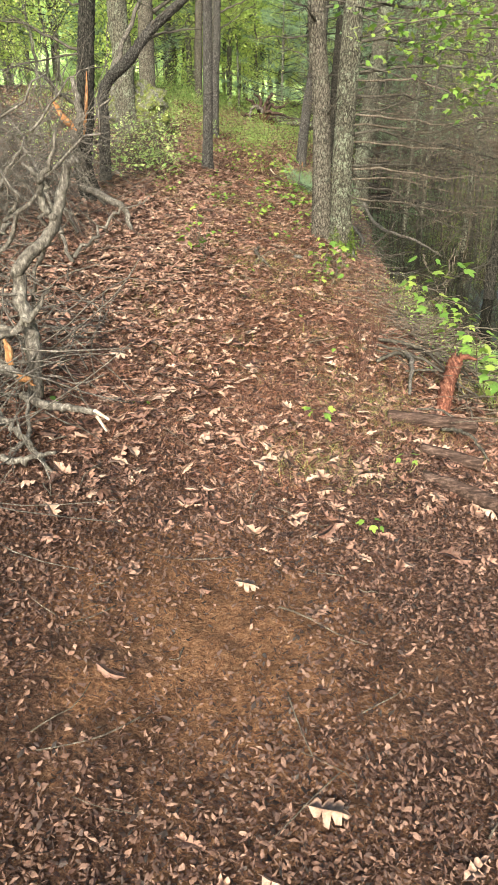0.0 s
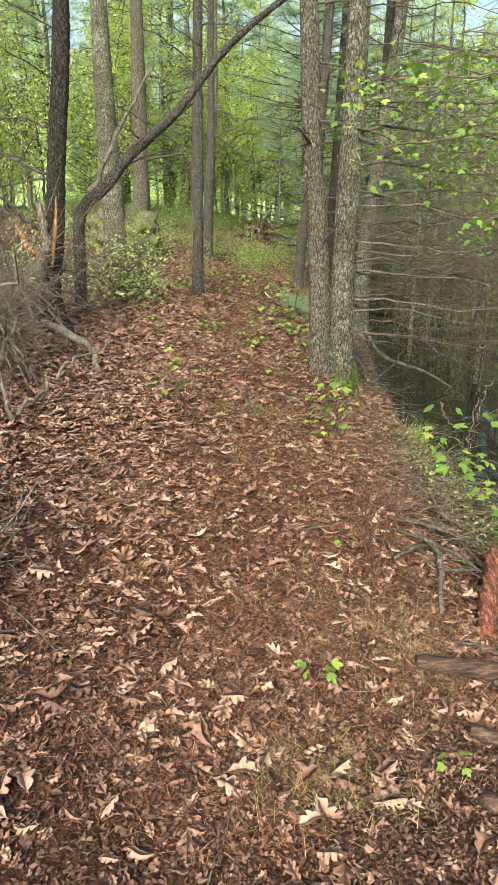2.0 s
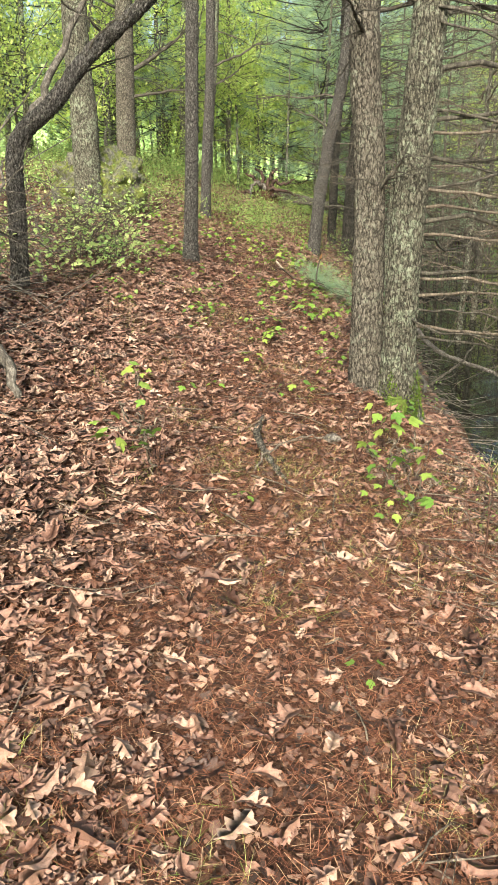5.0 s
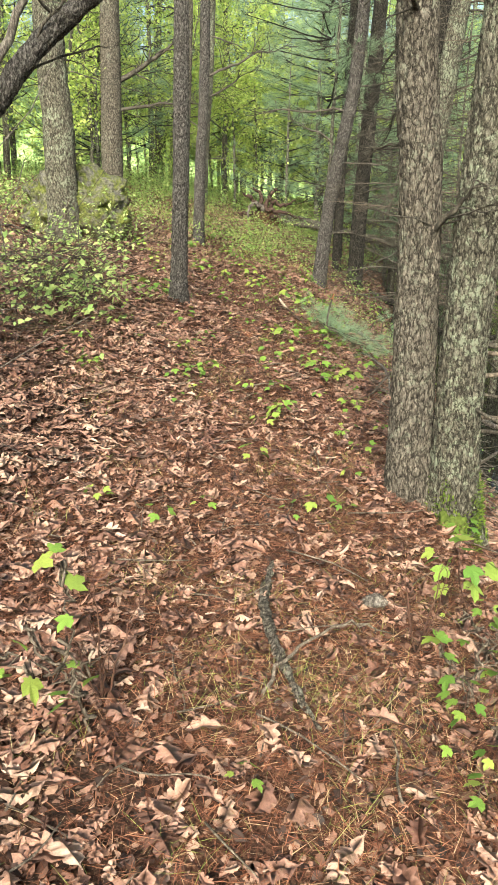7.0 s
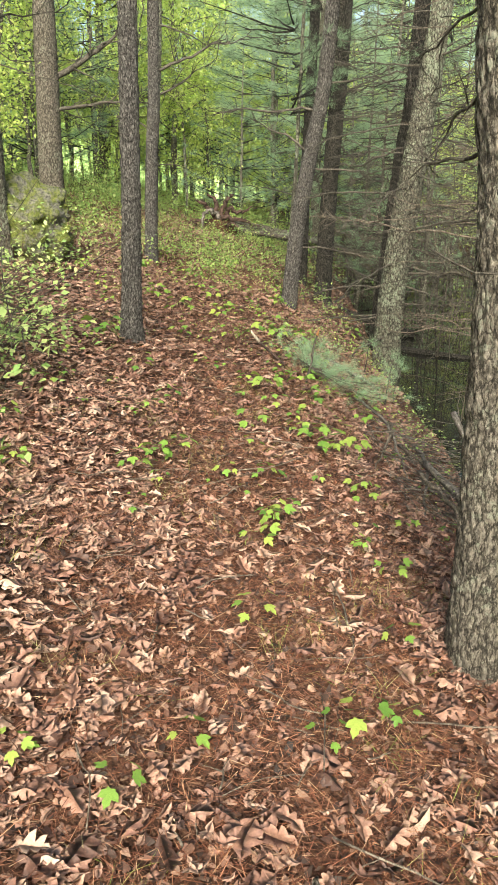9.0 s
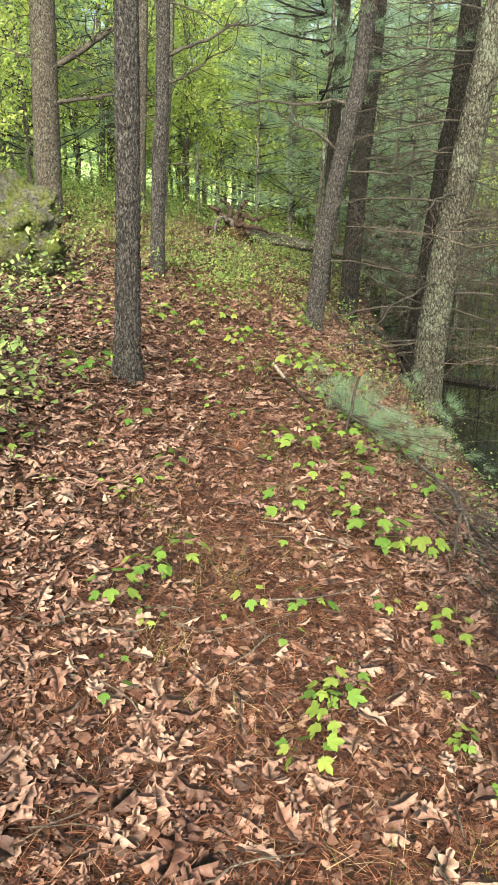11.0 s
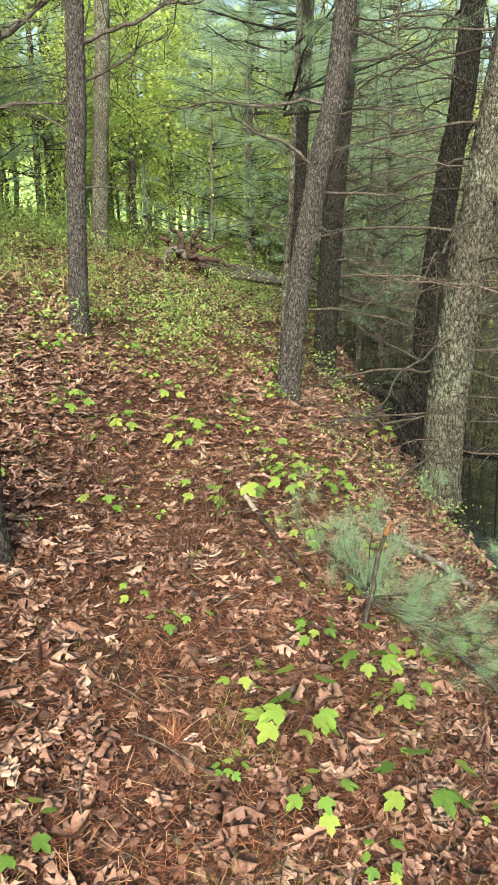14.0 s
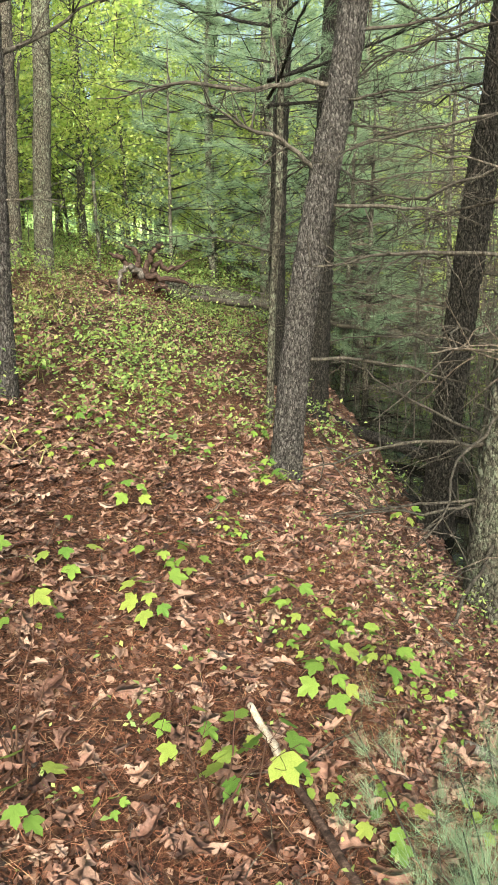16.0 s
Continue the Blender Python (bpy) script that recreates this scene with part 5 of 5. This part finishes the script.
limb("peeled_stick", [(0.335, 12.68, 0.565), (0.365, 12.58, 0.535), (0.40, 12.48, 0.50)], [0.009, 0.011, 0.011], PALE, "pale peeled stick lying in the leaves", "stick", seed=42, wobble=0.002)
limb("stick", [(0.40, 12.48, 0.50), (0.46, 12.22, 0.475), (0.55, 11.92, 0.43)], [0.0105, 0.011, 0.008], LOGWOOD, "weathered brown stick lying in the leaves", "stick", seed=43, wobble=0.002)
limb("stick", [(1.0, 12.75, 0.31), (1.2, 12.6, 0.22), (1.42, 12.45, 0.10)], [0.016, 0.018, 0.014], DEAD, "grey stick on the bank", "stick", seed=44)
limb("stick", [(0.95, 14.2, 0.36), (1.15, 13.9, 0.27), (1.35, 13.5, 0.14)], [0.012, 0.011, 0.006], TWIG, "thin dark stick on the bank", "stick", seed=45)


def pine_sapling():
    """A broken little white pine spreading flat over the bank."""
    tree = thing("pine_sapling", (0.67, 11.67, float(gz(0.67, 11.67))), "small broken white pine with long blue-green needles spreading over the bank", "sapling")
    r = np.random.default_rng(91)
    part("stem", tube([(0, 0, -0.02), (0.05, 0.03, 0.13), (0.06, 0.05, 0.22), (0.09, 0.04, 0.36)], [0.010, 0.008, 0.008, 0.007], 9, 10, 0.003, 1), BRANCH, tree)
    part("snapped_top", tube([(0.087, 0.04, 0.35), (0.10, 0.04, 0.40)], [0.012, 0.004], 7, 4), SPLINTER, tree, "orange snapped wood")
    z0 = float(gz(0.67, 11.67))
    for k, (dx, dy, h) in enumerate([(0.6, -0.1, 0.30), (0.45, 0.35, 0.22), (0.15, 0.75, 0.2), (-0.1, 0.8, 0.18), (0.65, 0.15, 0.25), (0.35, 0.65, 0.2), (0.55, -0.3, 0.22), (0.35, 0.1, 0.24), (0.2, 0.45, 0.22), (0.75, -0.15, 0.28), (0.3, 0.9, 0.2), (0.05, 0.5, 0.2)]):
        tip = np.array([dx, dy, float(gz(0.67 + dx, 11.67 + dy)) - z0 + h])
        pts = [(0.03, 0.03, 0.12), tuple(tip * 0.55 + np.array([0, 0, 0.02])), tuple(tip)]
        bough = part("bough", tube(pts, [0.0038, 0.003, 0.0015], 6, 12, 0.004, k), BRANCH, tree)
        line = spine(pts, 20)
        c = line[np.arange(4, 20)] + r.normal(0, 0.04, (16, 3))
        w = np.tile((tip / np.linalg.norm(tip))[None], (16, 1)) + r.normal(0, 0.4, (16, 3)) + np.array([0, 0, 0.25])
        tagged(part("needle_tuft", needle_tufts(c, w, 60, 0.085, 0.005, r), PINE_GREEN, bough), kind="stuff")


pine_sapling()

for k, (x, y, z) in enumerate([(1.48, 13.31, 0.35), (1.42, 12.2, 0.42), (1.55, 12.45, 0.30)]):
    spray = thing("pine_seedling", (x, y, float(gz(x, y))), "little white pine with long blue-green needle tufts over the bank", "sapling", "pine seedlings on the bank")
    lift = z - float(gz(x, y))
    part("stem", tube([(0, 0, -0.02), (0.02, -0.02, lift * 0.6), (0.05, 0, lift)], [0.006, 0.004, 0.003], 6, 8, 0.003, k), BRANCH, spray)
    rq = np.random.default_rng(610 + k)
    tip = np.array([[0.05, 0, lift], [0.03, -0.01, lift * 0.75], [0.08, 0.03, lift * 0.9], [0.0, 0.04, lift * 0.85]])
    tagged(part("needle_tuft", needle_tufts(tip, np.array([[0.2, 0, 1.0], [-0.8, 0.2, 0.5], [0.9, 0.3, 0.4], [-0.2, 0.9, 0.5]]), 70, 0.10, 0.006, rq), PINE_GREEN, spray), kind="stuff")
dry = np.random.default_rng(620)
straw = needle_tufts(np.tile([[0.0, 0.0, 0.01]], (3, 1)), np.array([[0.1, 1.0, 0.35], [-0.35, 0.9, 0.3], [0.4, 0.9, 0.3]]), 45, 0.095, 0.008, dry)
tuft = part("needle_tuft", straw, NEEDLE_LITTER)
tuft.location = (0.02, 10.97, float(gz(0.02, 11.0)) + 0.02)
tagged(tuft, "dry straw-coloured fan of pine needles on the leaves", "pine needles", kind="stuff")

# at the pond
log("log", [(2.05, 18.3, 0.02), (2.4, 17.9, -0.1), (3.0, 17.0, -0.2)], [0.05, 0.055, 0.05], BARK_FAR, "dark sodden log sliding into the pond", seed=5, relief=0.012)
log("log", [(2.15, 16.4, -0.22), (2.9, 15.7, -0.24), (3.7, 15.2, -0.25)], [0.05, 0.045, 0.03], BARK_FAR, "black log half sunk at the pond edge", seed=6)
limb("fallen_branch", [(1.55, 10.9, 0.32), (1.62, 10.6, 0.12), (1.75, 10.2, 0.02), (2.05, 9.9, -0.05), (2.4, 9.7, -0.22)], [0.020, 0.022, 0.02, 0.016, 0.01], DEAD, "pale bare branch fallen into the pond", seed=46)
limb("fallen_branch", [(1.5, 9.6, -0.1), (1.65, 9.4, 0.1), (1.75, 9.3, 0.3)], [0.012, 0.009, 0.004], DEAD, "bare branch rising from the pond edge", seed=47)
limb("fallen_branch", [(1.2, 10.3, 0.18), (1.28, 9.7, 0.12), (1.3, 9.1, 0.1), (1.25, 8.7, 0.08)], [0.02, 0.022, 0.018, 0.012], DEAD, "grey branch lying along the bank", seed=48)
limb("fallen_branch", [(1.1, 10.1, 0.2), (1.12, 9.6, 0.2), (1.1, 9.0, 0.16)], [0.011, 0.012, 0.008], TWIG, "brown branch lying along the bank", seed=49)


def root_plate():
    """The upturned root of a fallen tree and its mossy trunk."""
    tree = thing("fallen_tree", (0.35, 22.2, 0.98), "fallen mossy tree with an upturned tangle of weathered roots", "fallen tree")
    part("trunk", bark_tube(np.array([(0.1, 0, 0.12), (1.0, 0, 0.0), (2.2, -0.1, -0.25), (3.8, -0.3, -0.6)]), [0.15, 0.115, 0.09, 0.06], 24, 0.04, 0.012, 20, 0, 8), BARK_POND, tree)
    part("root_ball", tube([(-0.25, 0.05, 0.05), (0.1, 0.05, 0.12), (0.45, 0.05, 0.0)], [0.12, 0.24, 0.12], 14, 12, 0.02, 7), SOIL, tree, "dark earth held in the roots")
    roots = [[(0.1, 0, 0.1), (-0.10, -0.2, 0.40), (-0.28, -0.25, 0.32), (-0.32, -0.25, -0.15)], [(0.1, 0, 0.1), (0.2, -0.1, 0.42), (0.45, -0.12, 0.38), (0.70, -0.1, 0.5)],
             [(0, 0, 0.1), (-0.05, -0.1, 0.55), (-0.22, -0.1, 0.72)], [(0.1, 0, 0.1), (0.1, -0.2, 0.28), (0.5, -0.25, 0.22), (0.85, -0.2, 0.12)], [(0, 0, 0.1), (0.12, -0.1, 0.55), (0.30, -0.1, 0.75)],
             [(0.1, 0, 0), (-0.3, 0, 0.2), (-0.6, 0.1, 0.15)], [(0, 0, 0.2), (-0.25, 0.0, 0.5), (-0.45, 0.0, 0.6)], [(0.1, -0.1, 0.1), (0.3, -0.3, 0.15), (0.4, -0.3, -0.1)]]
    for k, pts in enumerate(roots):
        part("root", tube(pts, [0.055, 0.045, 0.034, 0.010], 8, 22, 0.022, 80 + k), DEAD if k == 0 else LOGWOOD, tree)


root_plate()
limb("fallen_branch", [(1.0, 21.6, 0.98), (2.0, 21.4, 0.85), (3.2, 20.8, 0.6), (4.4, 20.4, 0.45)], [0.045, 0.04, 0.03, 0.012], BRANCH, "long pale fallen limb beside a mossy log", seed=60, wobble=0.02)
log("log", [(-2.6, 24.5, 1.85), (-1.6, 23.6, 1.45), (-0.6, 22.8, 1.25)], [0.12, 0.12, 0.09], LOGWOOD, "old grey log in the undergrowth", seed=9, relief=0.01)


def lump(name, at, size, material, label, category, seed, rough=0.35):
    bm = bmesh.new()
    bmesh.ops.create_icosphere(bm, subdivisions=5, radius=1)
    for v in bm.verts:
        d = 1 + rough * noise.fractal(v.co * 1.6 + Vector((seed, 0, 0)), 1.0, 2.0, 4) + 0.06 * noise.noise(v.co * 9) + 0.05 * noise.noise(v.co * 22)
        v.co = Vector((v.co.x * size[0], v.co.y * size[1], v.co.z * size[2])) * d
    me = bpy.data.meshes.new(name)
    bm.to_mesh(me)
    bm.free()
    for p in me.polygons:
        p.use_smooth = True
    ob = part(name, me, material)
    ob.location = at
    return tagged(ob, label, category)


def mossy(nt, bsdf):
    f = nz(nt, coords(nt), 7, 8, 0.75)
    fine = nz(nt, coords(nt), 38, 8, 0.78)
    col = mixc(nt, ramp(nt, f, (0.42, (0, 0, 0)), (0.55, (1, 1, 1))), ramp(nt, fine, (0.36, (0.03, 0.027, 0.024)), (0.64, (0.24, 0.225, 0.20))), ramp(nt, fine, (0.36, (0.025, 0.035, 0.008)), (0.5, (0.12, 0.14, 0.03)), (0.66, (0.25, 0.26, 0.07))))
    nt.links.new(col, bsdf.inputs["Base Color"])
    bsdf.inputs["Roughness"].default_value = 0.95
    bump(nt, bsdf, fine, 1.0, 0.05)


MOSS_PAD = mat("green_moss", leafy([(0.0, (0.05, 0.075, 0.015)), (1.0, (0.12, 0.15, 0.03))], 0.0, 1.0, False, 45))
MOSSY = mat("mossy_rock", mossy)
lump("boulder", (-1.95, 14.0, 1.38), (0.62, 0.45, 0.40), MOSSY, "grey boulder grown over with yellow-green moss", "boulder", 3)
lump("moss_cushion", (0.915, 7.99, 0.12), (0.075, 0.05, 0.12), MOSS_PAD, "green moss cushion at the foot of a trunk", "moss", 5)
lump("stone", (0.45, 7.23, 0.225), (0.042, 0.03, 0.022), DEAD, "small pale stone among the leaves", "stone", 8)


def tufts(name, spots, blades, length, material, label, seed, width=0.018, spread=0.05):
    r = np.random.default_rng(seed)
    spots = np.asarray(spots)
    n = len(spots) * blades
    xy = np.repeat(spots, blades, 0) + r.normal(0, spread, (n, 2))
    pos = np.stack([xy[:, 0], xy[:, 1], gz(xy[:, 0], xy[:, 1])], -1)
    g = scatter([needles(1, width)], pos, r.uniform(0, 6.3, n), r.uniform(0.08, 0.9, n), r.normal(0, 0.4, n), length * r.uniform(0.5, 1.2, n))
    return tagged(part(name, g, material), label, "grass", kind="stuff")


r3 = np.random.default_rng(77)
LAWN = np.concatenate([np.stack([r3.normal(0.72, 0.14, 26), r3.normal(3.8, 0.3, 26)], -1), np.stack([r3.normal(0.3, 0.18, 14), r3.normal(3.0, 0.25, 14)], -1), np.stack([r3.normal(0.35, 0.3, 30), r3.normal(6.6, 0.5, 30)], -1),
                       np.stack([r3.uniform(-0.8, 0.9, 70), r3.uniform(4, 12, 70)], -1), np.stack([r3.uniform(0.8, 1.5, 60), r3.uniform(3.5, 13.5, 60)], -1), np.stack([r3.uniform(-1.6, -0.7, 30), r3.uniform(8.5, 13, 30)], -1)])
tufts("grass_tufts", LAWN, 60, 0.085, GRASS, "thin green and straw-coloured grass coming through the leaves", 78, 0.009, 0.075)
tufts("grass_tufts", np.stack([r3.uniform(-3.2, -0.4, 120), r3.uniform(14, 24, 120)], -1), 30, 0.20, GRASS, "taller yellow-green grass in the undergrowth", 79, 0.02, 0.12)


def leafy_spray(name, at, label, limbs, leaves, leaf, seed, r0=0.02):
    """A maple with thin limbs reaching in the air and lobed leaves hung along their outer halves."""
    r = np.random.default_rng(seed)
    tree = thing(name, at, label, "tree", "maples by the pond")
    o = np.array(at)
    for k, pts in enumerate(limbs):
        rel = np.asarray(pts, float) - o
        s = part("limb", tube(rel, [r0 * (0.5 if k else 1.0), 0.004], 8, 24, 0.012, seed + k), TWIG, tree)
        line = spine(rel, 40)
        if k == 0:
            continue
        for _ in range(leaves):
            q = line[int(r.uniform(10, 40))] + r.normal(0, 0.05 + 1.1 * leaf * (leaves > 20), 3) * np.array([1, 1, 0.8])
            ob = part("leaf", LEAVES[int(r.integers(0, 4))], MAPLE, s)
            ob.matrix_basis = Matrix.Translation(q) @ Euler((r.uniform(-0.9, 0.2), r.normal(0, 0.35), r.uniform(0, 6.3))).to_matrix().to_4x4() @ Matrix.Scale(leaf * r.uniform(0.6, 1.2), 4)
    return tree


leafy_spray("maple_tree", (2.75, 6.4, -0.3), "maple at the pond with fresh leaves reaching over the trail",
            [[(2.75, 6.4, -0.3), (2.7, 6.4, 0.9), (2.5, 6.3, 2.0), (2.4, 6.3, 3.4)], [(2.55, 6.3, 1.7), (2.0, 6.0, 2.05), (1.3, 5.6, 2.05), (0.75, 5.2, 1.95)], [(2.5, 6.3, 1.9), (2.0, 6.3, 2.15), (1.5, 6.2, 2.0), (1.1, 6.0, 1.85)],
             [(2.45, 6.3, 2.1), (1.8, 5.7, 2.35), (1.2, 5.3, 2.3), (0.7, 5.5, 2.2)], [(2.5, 6.3, 1.6), (2.1, 6.0, 1.75), (1.7, 5.8, 1.7), (1.4, 5.6, 1.6)], [(2.45, 6.3, 2.2), (1.7, 6.6, 2.5), (1.2, 6.6, 2.5), (0.8, 6.5, 2.4)]], 250, 0.060, 101, 0.018)
leafy_spray("maple_sapling", (1.5, 6.0, -0.15), "small maple sapling with large bright leaves over the water", [[(1.5, 6.0, -0.15), (1.55, 6.05, 0.15), (1.6, 6.1, 0.5)], [(1.55, 6.05, 0.2), (1.62, 6.1, 0.45), (1.68, 6.16, 0.6)], [(1.55, 6.05, 0.1), (1.45, 6.2, 0.3), (1.4, 6.3, 0.42)]], 5, 0.12, 102, 0.006)
leafy_spray("oak_sapling", (-0.36, 6.4, float(gz(-0.36, 6.4))), "small sapling with fresh green leaves beside the trail", [[(-0.36, 6.4, 0.32), (-0.38, 6.37, 0.46), (-0.41, 6.34, 0.62)], [(-0.38, 6.37, 0.46), (-0.43, 6.33, 0.57), (-0.47, 6.30, 0.67)], [(-0.38, 6.37, 0.44), (-0.36, 6.34, 0.53), (-0.33, 6.33, 0.60)], [(-0.39, 6.36, 0.5), (-0.46, 6.33, 0.55), (-0.53, 6.30, 0.60)], [(-0.39, 6.36, 0.52), (-0.41, 6.42, 0.66), (-0.42, 6.48, 0.74)]], 4, 0.085, 103, 0.005)
for k, (x, y) in enumerate([(0.64, 6.75), (0.8, 7.05), (0.7, 6.45)]):
    z = float(gz(x, y))
    leafy_spray("maple_sapling", (x, y, z), "small maple sapling with fresh leaves at the trail edge", [[(x, y, z), (x + 0.02, y, z + 0.12), (x + 0.03, y, z + 0.24)], [(x, y, z + 0.06), (x - 0.05, y, z + 0.15), (x - 0.09, y, z + 0.2)], [(x, y, z + 0.08), (x + 0.06, y, z + 0.16), (x + 0.11, y - 0.03, z + 0.2)]], 4, 0.075, 110 + k, 0.004)
leafy_spray("maple_sapling", (1.45, 4.2, -0.2), "green sapling behind a red stump", [[(1.45, 4.2, -0.2), (1.48, 4.2, 0.0), (1.5, 4.2, 0.15)], [(1.48, 4.2, 0.0), (1.42, 4.15, 0.1), (1.36, 4.1, 0.12)], [(1.48, 4.2, 0.0), (1.6, 4.3, 0.12), (1.7, 4.35, 0.16)]], 8, 0.09, 120, 0.005)


def fern(at, label, fronds, length, seed):
    """A fern: arching fronds, each a stalk with leaflets narrowing to the tip."""
    r = np.random.default_rng(seed)
    plant = thing("fern", at, label, "fern", "ferns at the pond edge")
    for k in range(fronds):
        a = 2.4 * k + r.normal(0, 0.2)
        l = length * r.uniform(0.7, 1.1)
        way = np.array([math.sin(a), math.cos(a), 0])
        pts = [np.array([0, 0, -0.02]), way * 0.35 * l + np.array([0, 0, 0.55 * l]), way * 0.95 * l + np.array([0, 0, 0.62 * l])]
        stalk = part("frond", tube(pts, [0.003, 0.001], 4, 14), BUSH_LEAF, plant)
        line = spine(pts, 17)[4:]
        side = np.array([way[1], -way[0], 0])
        pos, yaw, size = [], [], []
        for j, q in enumerate(line):
            for sgn in (-1, 1):
                d = side * sgn + way * 0.45
                pos.append(q)
                yaw.append(math.atan2(-d[0], d[1]))
                size.append(l * 0.34 * (1 - (j / 13) ** 1.6) + 0.01)
        n = len(pos)
        leaflet = (np.array([[0, 0, 0], [-0.13, 0.35, 0.01], [0.13, 0.35, 0.01], [-0.08, 0.75, 0.0], [0.08, 0.75, 0.0], [0, 1, -0.05]]), np.array([[0, 2, 1], [1, 2, 4], [1, 4, 3], [3, 4, 5]]))
        part("leaf_blade", scatter([leaflet], np.array(pos), np.array(yaw), r.normal(-0.1, 0.15, n), r.normal(0, 0.2, n), np.array(size)), BUSH_LEAF, stalk)
    return plant


for k, (x, y, n, l) in enumerate([(1.66, 5.05, 9, 0.30), (1.72, 4.75, 7, 0.26), (1.58, 5.35, 6, 0.22), (1.62, 4.4, 6, 0.24)]):
    fern((x, y, float(gz(x, y))), "light green fern at the pond edge", n, l, 400 + k)
tufts("grass_tufts", np.stack([r3.normal(1.5, 0.12, 22), r3.uniform(3.9, 8.0, 22)], -1), 40, 0.22, GRASS, "tall green grass at the water's edge", 80, 0.014, 0.05)
twin = [o for o in scene.objects if o.name.startswith("pine_tree") and o.parent is None and abs(o.location.x - 0.95) < 0.01 and abs(o.location.y - 8.1) < 0.01][0]
for k, (z, y1, l) in enumerate([(0.62, 7.6, 1.3), (0.9, 7.3, 1.7), (1.15, 7.9, 1.5), (1.4, 7.4, 1.6), (1.7, 7.2, 1.5), (0.8, 8.6, 1.4), (1.3, 8.7, 1.5)]):
    part("branch", dead_branch((0.06, 0.0, z), (1.0, (y1 - 8.1) * 0.5, 0.02), l, 0.011, 900 + k, twigs=24), TWIG, twin, "pale dead branch with upright twigs")
rm = np.random.default_rng(930)
ma, mh = rm.uniform(0, 2 * math.pi, 5200), rm.random(5200) ** 1.8 * 0.34
mr = 0.104 * (1 + 0.45 * np.exp(-mh / 0.16)) * (1 + 0.16 * np.exp(-mh / 0.2) * np.cos(4 * ma + 5)) + 0.004
keep = np.sin(5 * ma) * 0.10 + 0.26 - mh > rm.uniform(-0.05, 0.12, 5200)
pos = np.stack([mr * np.cos(ma), mr * np.sin(ma), mh + 0.02], -1)[keep]
yaw = np.arctan2(-np.cos(ma), np.sin(ma))[keep]
tagged(part("moss", scatter([needles(1, 0.22)], pos, yaw, rm.uniform(0.2, 1.2, len(pos)), rm.normal(0, 0.5, len(pos)), rm.uniform(0.010, 0.026, len(pos))), MOSS, twin, "green moss furring the foot of the trunk"), kind="stuff")
